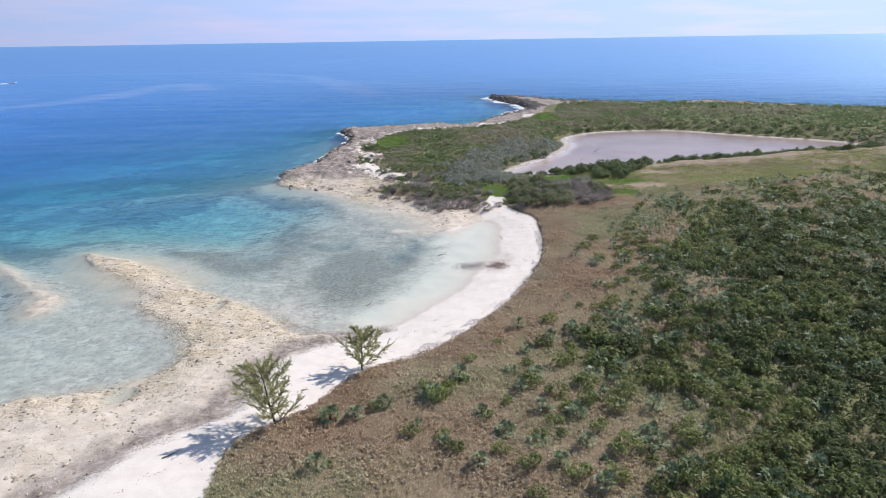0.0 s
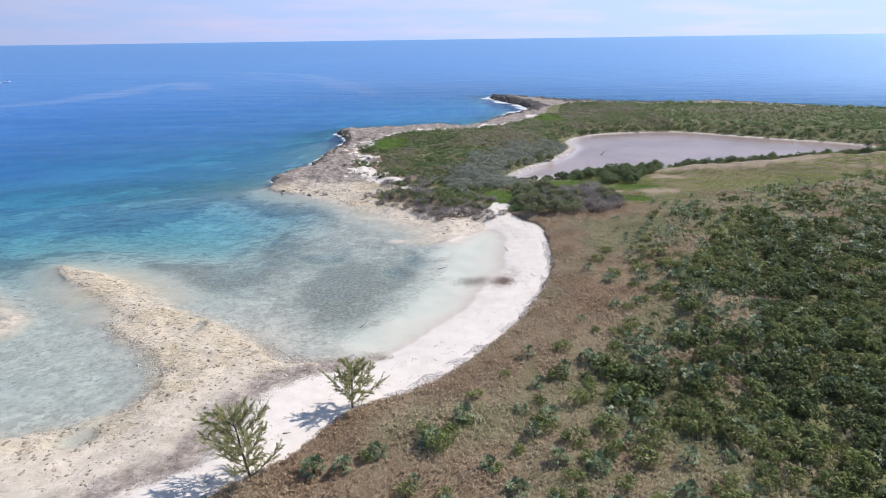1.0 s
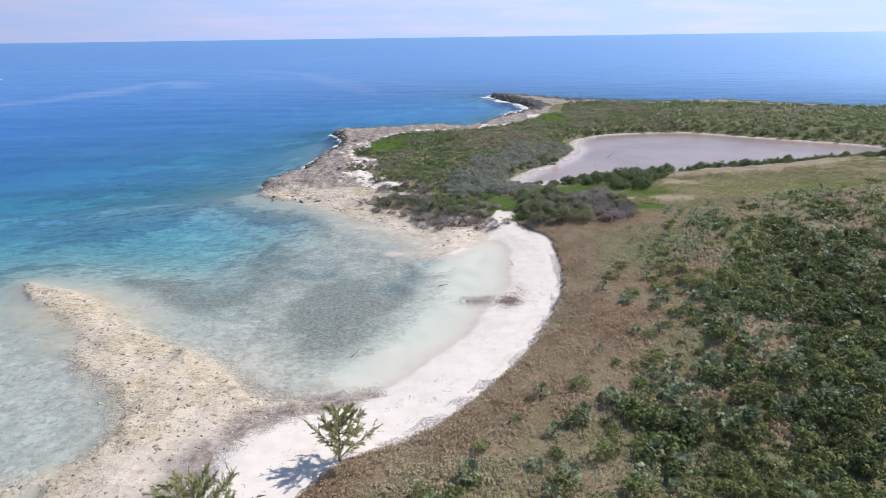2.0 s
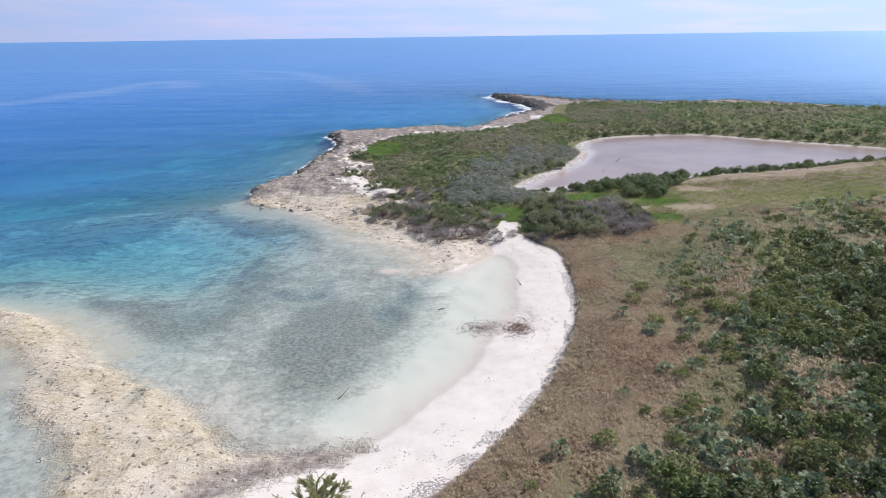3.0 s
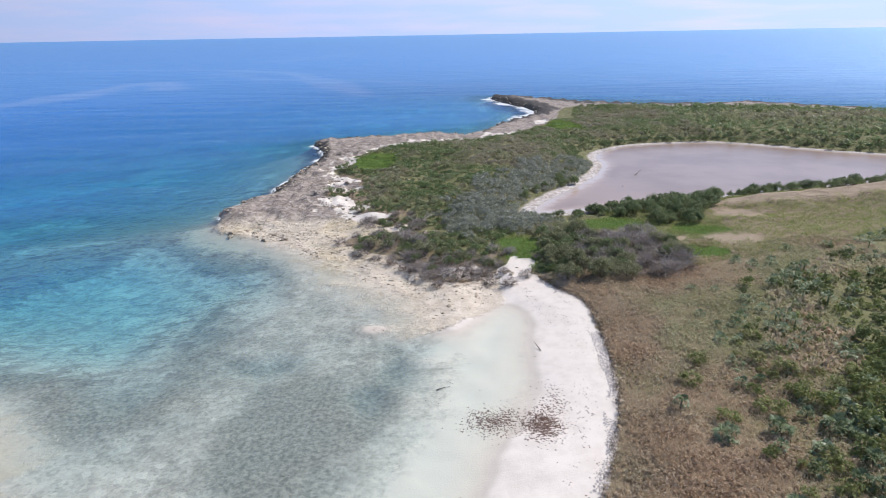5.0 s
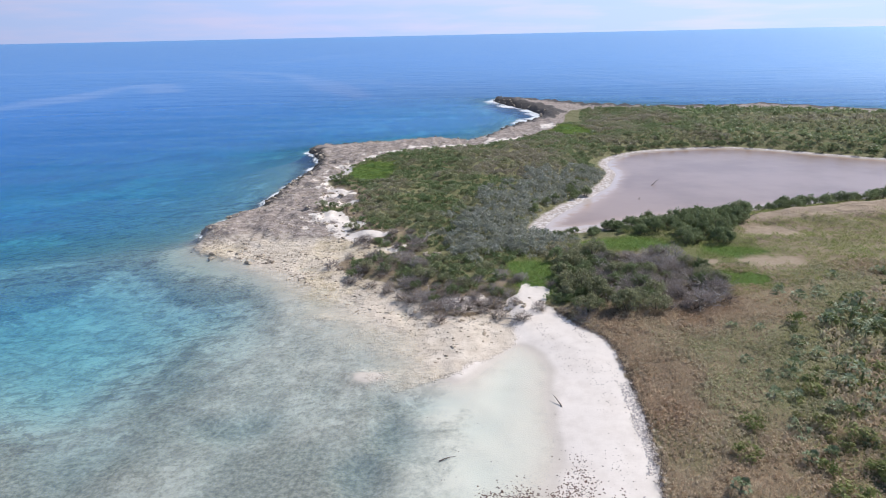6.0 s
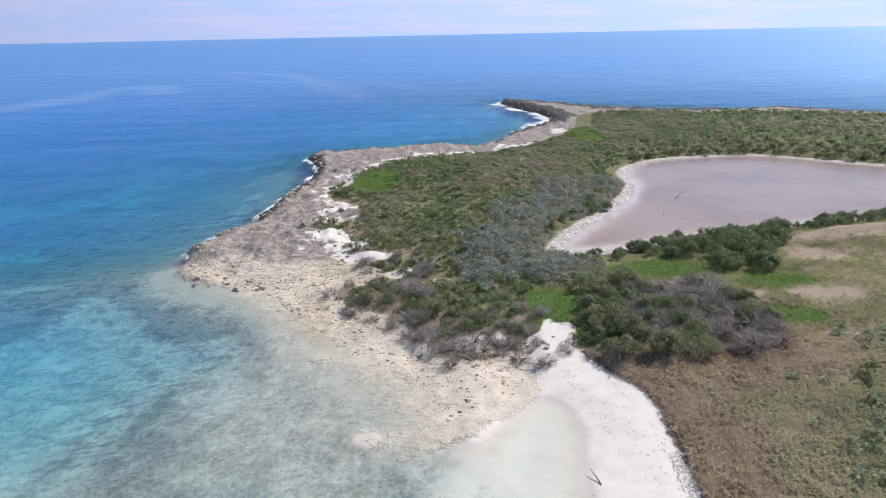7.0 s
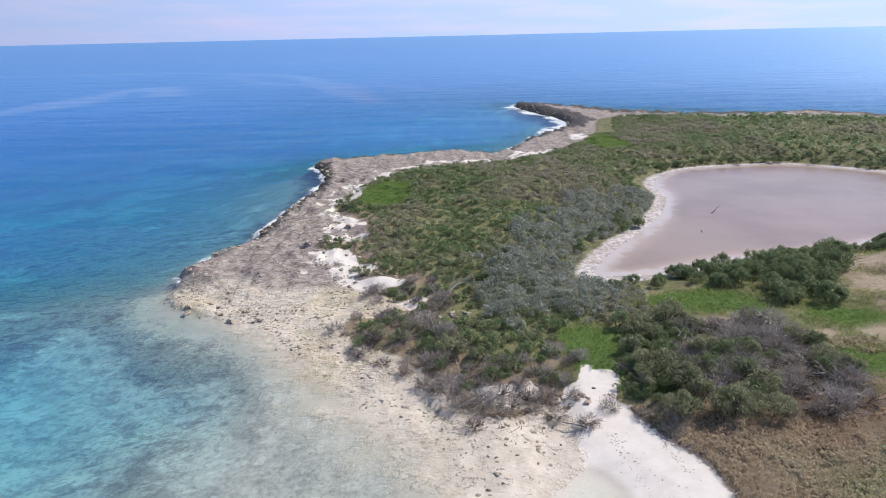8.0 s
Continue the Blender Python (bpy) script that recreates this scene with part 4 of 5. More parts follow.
# green grass in the damp hollows and the open meadow
gx, gy = jittered(-17, 90, 92, 200, 0.34, RNG)
sel = (spots_at(gx, gy, LUSH_SPOTS) > -0.6)
meadow = (gx > 22) & (gy < 127) & (gy > 92 + 0.3 * (gx - 22)) & (RNG.uniform(0, 1, len(gx)) < 0.6) & (gx < 0.72 * gy + 4)
gx, gy = gx[sel | meadow], gy[sel | meadow]
at = heights(gx, gy)
ok = (at["bare"] + RNG.normal(0, 0.5, len(gx)) < 0.3) & (at["pond"] < -0.6) & (at["veg"] > 0)
gx, gy, gz, lush = gx[ok], gy[ok], at["h"][ok], at["lush"][ok]
tone = np.clip(np.where(lush > 0, 0.30, 0.86) + 0.25 * fbm(gx, gy, 8, 3, 91), 0, 1)
spots = np.stack([gx, gy, gz - 0.03, RNG.uniform(0.9, 1.6, len(gx))], 1)
v, f, t = scatter(*herb(RNG, 9, 0.22, 0.24), spots, RNG, tone)
tagged(part("green_grass", mesh_of("green_grass", v, f, dict(tone=t)), MEADOW), "low green and straw coloured grass round the pond", "grass", kind="stuff")

# low scrub: between the palms, over the headland and beyond the pond
SILVER_LAND = rounded([(0, 108), (6, 104.5), (10, 107), (14, 113), (12, 119), (19, 131), (25, 141), (28, 150), (23, 150), (15, 140), (8, 130), (1, 121)])
chunks, tones = [], []
low_kinds = [bush_leaves(RNG, 7, 8, 0.62, 0.50, 0.135, 0.28) for k in range(4)]
thick_kinds = [bush_leaves(RNG, 13, 19, 0.70, 0.92, 0.084, 0.25, 0.8) for k in range(5)]
thick_far = [bush_leaves(RNG, 8, 9, 0.70, 0.80, 0.135, 0.28, 0.8) for k in range(4)]
fine_kinds = [bush_leaves(RNG, 9, 15, 0.64, 0.62, 0.09, 0.27) for k in range(4)]
far_kinds = [bush_leaves(RNG, 6, 8, 0.85, 0.34, 0.17, 0.34, 1.0) for k in range(3)]


def spread_scrub(gx, gy, mask, kinds_, size, tones_):
    gx, gy, tones_ = gx[mask], gy[mask], tones_[mask]
    z = heights(gx, gy)["h"]
    sp = np.stack([gx, gy, z - 0.05, size[0] + (size[1] - size[0]) * RNG.uniform(0, 1, len(gx)) ** 1.8], 1)
    pick = RNG.integers(0, len(kinds_), len(gx))
    for k, (v, f) in enumerate(kinds_):
        chunks.append(scatter(v, f, sp[pick == k], RNG, np.clip(tones_[pick == k] + RNG.normal(0, 0.10, (pick == k).sum()), 0, 1)))


gx, gy = jittered(8, 95, 25, 132, 0.98, RNG)
d = inside(gx, gy, BUSHLAND)
clumpy = fbm(gx, gy, 5, 3, 101)
tn = np.clip(0.46 + 0.8 * fbm(gx, gy, 6, 4, 103) + 0.3 * smooth(6, -2, d) - 0.16 * smooth(4, 14, d) + RNG.normal(0, 0.16, len(gx)), 0, 1)
here = (d > np.where(gy > 54, RNG.uniform(-1.5, 9, len(gx)), RNG.uniform(-3, 2.5, len(gx)))) & (clumpy > np.where(d > 7, -0.34, -0.14)) & (inside(gx, gy, STRIP) < -0.5)
here &= (gx < 0.72 * gy + 5) | (RNG.uniform(0, 1, len(gx)) < 0.25)
here &= RNG.uniform(0, 1, len(gx)) < np.where(gy > 95, 0.40, np.where((gy > 74) & (d < 9), 0.62, 1.0))
here &= gy < 94 + 0.42 * (gx - 28)
spread_scrub(gx, gy, here & (gy < 76), thick_kinds, (0.55, 1.75), tn)
spread_scrub(gx, gy, here & (gy >= 76), thick_far, (0.50, 1.45), tn)
bushland_chunks, chunks = chunks, []
gx, gy = jittered(-20, 62, 94, 240, 0.90, RNG)
vd, pd = inside(gx, gy, BEACH_EDGE_VEG), inside(gx, gy, POND)
sil = inside(gx, gy, SILVER_LAND) + 5.0 * fbm(gx, gy, 7, 3, 111)
mixd = RNG.uniform(-2.5, 3.5, len(gx))
head = (vd > np.where(gy > 205, 4.0, 0.7)) & (pd < -2.0) & (sil < mixd) & (spots_at(gx, gy, LUSH_SPOTS) < 0) & ((gy > 128) | (gx < 14 + 0.15 * (gy - 95))) & (fbm(gx, gy, 5, 3, 105) > -0.6)
head &= spots_at(gx, gy, POCKETS) < 0.1
head &= ~((gy < 107.5) & (gx < 7.5) & (RNG.uniform(0, 1, len(gx)) < np.where(vd < 3.0, 0.85, 0.25)))
head &= ~((gy > 104) & (gy < 117) & (gx > -9) & (gx < 3) & (RNG.uniform(0, 1, len(gx)) < 0.25))
tn = np.clip(0.56 + 0.9 * fbm(gx, gy, 16, 3, 107) + 0.7 * fbm(gx, gy, 4, 3, 108) - 0.32 * smooth(6, 1, vd), 0, 1)
spread_scrub(gx, gy, head & (gy < 126), fine_kinds, (0.65, 1.25), tn)
spread_scrub(gx, gy, head & (gy >= 126) & (gy < 165), low_kinds, (0.65, 1.25), tn)
spread_scrub(gx, gy, head & (gy >= 165), far_kinds, (0.6, 1.2), tn)
gx, gy = jittered(60, 185, 120, 236, 1.75, RNG)
vd, pd = inside(gx, gy, BEACH_EDGE_VEG), inside(gx, gy, POND)
tn = np.clip(0.42 + 0.75 * fbm(gx, gy, 22, 4, 109), 0, 1)
spread_scrub(gx, gy, (vd > 3.5) & (pd < -2.5) & ((gy > 150) | (gx > 96)), far_kinds, (0.9, 1.9), tn)
headland_chunks, chunks = chunks, bushland_chunks
gx, gy = jittered(-14, 75, -30, 26, 1.5, RNG)
tn = np.clip(0.5 + 0.8 * fbm(gx, gy, 8, 4, 103), 0, 1)
back = (inside(gx, gy, BEACH_EDGE_VEG) > 0.6) & ((inside(gx, gy, BUSHLAND) > RNG.uniform(-3, 3, len(gx))) | (RNG.uniform(0, 1, len(gx)) < 0.06))
spread_scrub(gx, gy, back, far_kinds, (0.8, 1.6), tn)
v, f, t = joined(chunks)
tagged(part("low_scrub", mesh_of("low_scrub", v, f, dict(tone=t)), SCRUB), "low green and olive coastal scrub between the palms", "scrub", kind="stuff")
v, f, t = joined(headland_chunks)
tagged(part("headland_scrub", mesh_of("headland_scrub", v, f, dict(tone=t)), HAZED_SCRUB), "low olive and brown scrub on the headland, greyed for haze", "scrub", kind="stuff")

# grey-leaved shrubs in front of the pond
chunks = []
gx, gy = jittered(-2, 30, 102, 152, 0.85, RNG)
sil = inside(gx, gy, SILVER_LAND) + 5.0 * fbm(gx, gy, 7, 3, 111)
spread_scrub(gx, gy, (sil > RNG.uniform(-2.5, 2.5, len(gx))) & (inside(gx, gy, POND) < -1) & (inside(gx, gy, BEACH_EDGE_VEG) > 1) & (spots_at(gx, gy, LUSH_SPOTS) < 0), [bush_leaves(RNG, 9, 15, 0.65, 0.85, 0.085, 0.30) for k in range(4)], (0.8, 1.6), 0.5 + 0.4 * fbm(gx, gy, 4, 2, 113))
v, f, t = joined(chunks)
tagged(part("silver_scrub", mesh_of("silver_scrub", v, f, dict(tone=t)), SILVER), "grey-green silvery shrubs massed beside the salt pond", "scrub", kind="stuff")


# --- thatch palms: single plants near the beach, joined further in
def palm_model(k):
    thing = new("thatch_palm")
    tall = (0.12, 0.30, 0.60, 0.18, 0.40)[k]
    pts, rad = limb((0, 0, -0.15), (RNG.normal(0, 0.08), RNG.normal(0, 0.08), 1), tall + 0.15, 0.07, RNG, 3, 0, 0.06)
    v, f = tube(pts, [0.08, 0.07, 0.065, 0.06], 6)
    part("trunk", mesh_of("trunk", v, f), BARK, thing)
    v, f = palm_fans(RNG, 20 + 2 * k, 6)
    v = v + np.array(pts[-1])
    part("crown", mesh_of("crown", v, f, with_tone(v)), PALM, thing)
    tagged(thing, "small thatch palm with silvery green fan leaves among dry grass", "palm", "thatch palms behind the beach")
    return thing


palms = [palm_model(k) for k in range(5)]
PALM_SPOTS = [(0.2, 33.3), (-1.4, 34.9), (-0.6, 38.9), (-3.9, 38.0), (-7.2, 31.0), (2.1, 30.8), (4.0, 34.2), (5.8, 32.9), (6.8, 30.7), (9.6, 30.9), (8.6, 32.2),
              (6.7, 45.6), (2.6, 36.3), (5.7, 39.3), (15.6, 58.7), (15.2, 68.6), (21.5, 77.5), (19.9, 65.2), (25.8, 82.8), (11.0, 49.1), (6.7, 36.5), (6.5, 49.8),
              (5.3, 42.5), (12.9, 33.6), (8.8, 35.8), (12.5, 38.8), (6.8, 41.2), (-7.3, 36.7), (-5.6, 36.8), (1.2, 41.4), (17.5, 58.9), (16.8, 65.2), (11.9, 56.1)]
gx, gy = jittered(8, 70, 25, 122, 1.35, RNG)
d = inside(gx, gy, BUSHLAND)
grove = fbm(gx, gy, 8, 3, 121)
keep = (d > np.where(gy > 54, RNG.uniform(-4, 5, len(gx)), RNG.uniform(-5, 1.5, len(gx)))) & (RNG.uniform(0, 1, len(gx)) < np.where(grove > 0.0, 0.62, 0.22) * np.where(gy > 74, 0.75, 1.0)) & (gy < 94 + 0.42 * (gx - 28)) & (inside(gx, gy, STRIP) < -1)
px = np.concatenate([[p[0] for p in PALM_SPOTS], gx[keep]])
py = np.concatenate([[p[1] for p in PALM_SPOTS], gy[keep]])
pz = heights(px, py)["h"]
order = np.argsort(np.hypot(px - 6, (py - 32) * 0.8))
single, rest = order[:270], order[270:]
for n, k in enumerate(single):
    m = pose(px[k], py[k], pz[k], RNG.uniform(-8, 8), RNG.uniform(-8, 8), RNG.uniform(0, 360)) @ Matrix.Scale(RNG.uniform(0.75, 1.3), 4)
    if n < 5:
        palms[n].matrix_basis = m
    else:
        copy_thing(palms[n % 5], m)
chunks = []
for k in range(4):
    v, f = palm_fans(RNG, 15, 5, 0.38, 0.29)
    mine = rest[k::4]
    sp = np.stack([px[mine], py[mine], pz[mine] + 0.15 + RNG.uniform(0.1, 0.8, len(mine)) * smooth(0, 5, inside(px[mine], py[mine], BUSHLAND)), RNG.uniform(0.75, 1.35, len(mine))], 1)
    chunks.append(scatter(v, f, sp, RNG))
    st, sf = tube([(0, 0, -1.6), (0, 0, 0.02)], [0.075, 0.06], 5)
    chunks.append(scatter(st, sf, sp, RNG, np.full(len(mine), 0.0), 0.0))
v, f, t = joined(chunks)
tagged(part("palm_thicket", mesh_of("palm_thicket", v, f, dict(tone=t)), PALM), "dense thicket of silvery green thatch palms", "palms", kind="stuff")


# --- leafy green shrubs standing singly in the grass
def green_shrub(k):
    thing = new("green_shrub")
    for j in range(4):
        a = j * 1.6 + RNG.uniform(-0.3, 0.3)
        pts, rad = limb((0.05 * math.cos(a), 0.05 * math.sin(a), -0.08), (math.cos(a), math.sin(a), 1), 0.5, 0.025, RNG, 3)
        part("stem", mesh_of("stem", *tube(pts, rad, 4)), BARK, thing)
    v, f = bush_leaves(RNG, 10, 22, 0.62, 0.75, 0.085, 0.25)
    part("crown", mesh_of("crown", v, f, dict(tone=np.full(len(v), (0.45, 0.62, 0.68)[k]))), SCRUB, thing)
    return tagged(thing, "bright green leafy shrub standing in dry grass", "shrub", "green shrubs in the grass")


EXTRA_GREEN = [(6.0, 33.6, 1.1), (7.6, 29.6, 1.2), (9.6, 29.2, 1.3), (4.4, 37.8, 0.9), (8.0, 38.6, 1.2), (3.6, 32.2, 0.8), (6.6, 43.4, 1.1), (8.4, 46.6, 1.2), (9.4, 50.6, 1.1), (11.2, 43.2, 1.2), (2.2, 44.2, 0.7), (10.8, 31.6, 1.3),
               (11.6, 28.2, 1.3), (5.2, 28.2, 0.8), (4.6, 47.2, 0.6), (12.6, 53.8, 1.0), (17.0, 71.6, 0.9), (18.6, 74.4, 1.0), (20.6, 70.0, 1.1), (7.2, 35.2, 0.9), (9.8, 37.4, 1.0)]
GREEN_SPOTS = EXTRA_GREEN + [(0.9, 32.6, 1.2), (0.1, 33.9, 0.9), (-0.2, 38.2, 1.1), (0.6, 39.6, 1.3), (-1.0, 39.9, 1.0), (-1.9, 34.4, 0.8), (1.6, 41.0, 0.9), (3.0, 36.0, 0.7), (6.2, 40.2, 1.0), (8.2, 36.8, 1.1),
               (9.8, 34.2, 1.0), (11.4, 36.4, 1.1), (7.4, 33.6, 0.8), (10.2, 39.6, 1.1), (9.0, 43.0, 1.1), (10.4, 45.4, 1.2), (5.0, 30.6, 0.9), (-4.4, 37.6, 0.7), (-6.6, 31.6, 0.7), (12.6, 47.6, 1.2),
               (16.4, 58.0, 0.9), (18.4, 63.2, 1.0), (17.6, 67.0, 1.0), (16.0, 54.8, 1.0), (13.4, 50.6, 1.1)]


def set_out(models, places, size):
    xs, ys = np.array([p[0] for p in places]), np.array([p[1] for p in places])
    zs = heights(xs, ys)["h"]
    for n, (x, y, z) in enumerate(zip(xs, ys, zs)):
        s = (places[n][2] if len(places[n]) > 2 else 1.0) * RNG.uniform(*size)
        m = pose(x, y, z, 0, 0, RNG.uniform(0, 360)) @ Matrix.Diagonal((s, s, s * RNG.uniform(0.85, 1.15), 1))
        if n < len(models):
            models[n].matrix_basis = m
        else:
            copy_thing(models[n % len(models)], m)


set_out([green_shrub(k) for k in range(3)], GREEN_SPOTS, (0.8, 1.15))


# --- mangroves round the pond and the large bushes at the beach's head
def bush_model(k, name, wide, tall, clumps, each, leaf, material, label, category, group):
    thing = new(name)
    for j in range(5):
        a = j * 1.05 + RNG.uniform(-0.3, 0.3)
        pts, rad = limb((0.1 * math.cos(a), 0.1 * math.sin(a), -0.1), (math.cos(a) * 0.7, math.sin(a) * 0.7, 1), tall * 0.85, 0.045, RNG, 3)
        part("stem", mesh_of("stem", *tube(pts, rad, 4)), BARK, thing)
    v, f = bush_leaves(RNG, int(clumps * 1.6), int(each * 2.1), wide, tall, leaf * 0.54, 0.33 * wide)
    part("crown", mesh_of("crown", v, f, with_tone(v)), material, thing)
    return tagged(thing, label, category, group)


places = []
centre = np.array((52, 148))
for p in rounded(POND, 3)[::2]:
    o = unit(p - centre)
    south = p[1] < 138 and p[0] > 22
    west = p[0] < 34 and p[1] > 118 and not south
    if west and p[1] < 128 or p[0] < 22 and p[1] < 121:
        continue
    for j in range(3 if south else 1):
        q = p + o * (RNG.uniform(0.8, 2.2) + j * 1.0 + 2.4 * west) + RNG.normal(0, 0.7, 2)
        places.append((q[0], q[1], (1.2 if p[0] < 30 else 1.4) if south else 0.75 if west else 1.0))
MANGROVE_CLUMP = rounded([(13.5, 114), (18, 114.2), (22, 113.6), (25.6, 111.5), (27.6, 107.2), (31.6, 106.8), (33, 111), (37, 115.5), (38, 118.5), (34, 119.5), (27, 117.5), (21, 116.4), (14, 116)])
cx, cy = jittered(12, 40, 105, 122, 1.55, RNG)
ok = inside(cx, cy, MANGROVE_CLUMP) > 0
places += [(x, y, 0.85 + 0.55 * float(smooth(20, 26, x))) for x, y in zip(cx[ok], cy[ok])]
mangroves = [bush_model(k, "mangrove_bush", 1.15, 1.9, 11, 26, 0.15, MANGROVE, "dark green rounded mangrove bush at the pond's edge", "mangrove", "mangroves round the pond") for k in range(4)]
set_out(mangroves, places, (0.75, 1.15))

OLIVE_CLUMP = rounded([(10.6, 96.5), (12.2, 92.6), (14.5, 90.2), (17, 91.6), (21, 91.2), (24.5, 94), (26.6, 99.5), (25, 103.5), (20, 103), (16.5, 105.6), (12.6, 105), (11.6, 101)])
cx, cy = jittered(7, 28, 89, 109, 1.35, RNG)
ok = inside(cx, cy, OLIVE_CLUMP) > -0.2
places = [(x, y, 1.0) for x, y in zip(cx[ok], cy[ok])]
places = sorted((places[k] for k in RNG.permutation(len(places))), key=lambda p: (p[0] > 18.5 - 0.15 * (p[1] - 98)) * (RNG.uniform(0, 1) < 0.8))
olives = [bush_model(k, "buttonwood_bush", 0.95, 1.3, 10, 26, 0.12, OLIVE if k % 2 else MANGROVE, "olive green leafy bush at the head of the beach", "bush", "bushes at the beach's head") for k in range(4)]
set_out(olives, places[: int(len(places) * 0.56)], (0.8, 1.35))
extra = places[int(len(places) * 0.56):]

front = [(-9.2, 103.8, 1.0), (-7.7, 104.6, 1.2), (-6.0, 103.9, 1.1), (-8.4, 105.8, 1.0), (-5.2, 105.2, 0.8), (-3.6, 102.6, 1.1), (-3.2, 101.6, 1.0), (-1.7, 101.4, 1.2), (-0.2, 102.6, 1.0), (-2.4, 99.4, 1.0),
         (0.4, 100.2, 1.0), (1.2, 97.5, 0.9), (-0.6, 96.6, 0.8), (2.6, 98.6, 0.9), (1.8, 102.2, 1.1), (3.8, 100.6, 1.0), (4.6, 103.0, 0.9), (-16.0, 126.0, 0.9), (-14.4, 126.4, 0.8), (-10.6, 117.6, 0.8),
         (-11.6, 118.8, 0.7), (2.0, 104.6, 1.0), (0.0, 105.0, 0.8), (5.2, 97.4, 0.8), (-17.6, 146, 0.9), (-15.6, 144, 0.9)]
shore = [bush_model(k, "shore_bush", 0.9, 1.15, 9, 24, 0.11, OLIVE if k % 2 else MANGROVE, "low dark green bush growing on the rocky shore", "bush", "bushes along the rocky shore") for k in range(3)]
set_out(shore, front, (0.85, 1.2))

# leafless grey and brown shrubs, and bleached fallen trees
dead_places = [(x, y, 1.0) for x, y, _ in extra]
dead_places += [(7.0, 92.0, 1.2), (8.6, 93.4, 0.9), (10.6, 92.4, 0.9), (11.9, 90.6, 0.8), (3.4, 95.2, 1.1), (4.8, 95.8, 1.0), (2.2, 94.4, 1.0), (0.4, 94.4, 1.0), (-0.9, 97.6, 1.2), (-3.4, 100.2, 1.0),
                (-5.4, 107.6, 1.0), (-3.8, 106.6, 1.0), (-3.0, 108.6, 1.1), (-2.0, 104.4, 1.0), (-6.8, 106.8, 0.9), (6.4, 97.0, 1.0), (7.0, 99.0, 0.9), (-1.4, 94.6, 0.8), (1.6, 95.6, 0.9), (12.6, 91.8, 0.8)]


def dead_model(k):
    thing = new("dead_shrub")
    for v, f in bare_branches(RNG, 12, 1.15, 0.032, 0.55, 3, 5):
        part("branch", mesh_of("branch", v, f), DEADWOOD if k % 2 == 0 else TWIG, thing)
    n = 420
    q = unit(RNG.normal(0, 1, (n, 3)) + np.array((0, 0, 0.5))) * np.array((0.85, 0.85, 0.6)) * RNG.uniform(0.45, 1.0, (n, 1))
    q[:, 2] = np.maximum(q[:, 2] + 0.12, 0.05)
    d = unit(q + RNG.normal(0, 0.35, (n, 3))) * RNG.uniform(0.14, 0.34, (n, 1))
    w = unit(np.cross(d, RNG.normal(0, 1, (n, 3)))) * 0.016
    v = np.stack([q - w, q + w, q + d], 1).reshape(-1, 3)
    part("twig_mass", mesh_of("twig_mass", v, np.arange(3 * n).reshape(-1, 3), with_tone(v)), TWIGGY, thing)["kind"] = "stuff"
    return tagged(thing, "leafless grey shrub with tangled bare branches", "dead shrub", "dead shrubs above the beach")


cx, cy = jittered(-11, 12, 90.5, 116, 1.5, RNG)
vd = inside(cx, cy, BEACH_EDGE_VEG)
ok = (vd > -1.4) & (vd < 5.5) & (cx < 8) & (RNG.uniform(0, 1, len(cx)) < 0.62)
dead_places += [(x, y, 0.85) for x, y in zip(cx[ok], cy[ok])]
cx, cy = jittered(16, 25.5, 92, 104, 1.7, RNG)
dead_places += [(x, y, 1.35) for x, y in zip(cx, cy) if RNG.uniform(0, 1) < 0.7]
set_out([dead_model(k) for k in range(6)], dead_places, (0.7, 1.2))


def fallen_tree(x, y, z, turn, size, label):
    thing = new("fallen_tree")
    rng = np.random.default_rng(int(x * 10 + 900))
    pts, rad = limb((0, 0, 0.12), (1, 0, 0.18), 2.6, 0.10, rng, 5, 0.04, 0.12)
    v, f = tube(pts, rad, 7)
    part("trunk", mesh_of("trunk", v, f, None, True), DEADWOOD, thing)
    for j in range(16):
        q = pts[1 + j % 5]
        a = rng.uniform(0, 2 * np.pi)
        p2, r2 = limb(q, (0.6 * rng.uniform(-0.4, 1), math.cos(a), 0.5 + 0.5 * math.sin(a)), rng.uniform(0.7, 1.7), 0.035, rng, 4, 0.03, 0.25)
        part("branch", mesh_of("branch", *tube(p2, r2, 4)), DEADWOOD, thing)
    thing.matrix_basis = pose(x, y, z, 0, 0, turn) @ Matrix.Scale(size, 4)
    tagged(thing, label, "dead tree", "fallen dead trees")


for x, y, turn, size in ((6.8, 91.6, 150, 0.8), (-3.4, 110.8, 25, 1.1), (-2.0, 112.2, 60, 0.9), (-0.4, 98.4, 200, 0.8), (12.0, 91.2, 40, 0.7), (20.5, 97.5, 30, 0.8), (17.0, 99.5, 140, 0.8)):
    z = float(heights(np.array([x]), np.array([y]))["h"][0])
    fallen_tree(x, y, z - 0.02, turn, size, "bleached silver-grey fallen tree with bare branches")


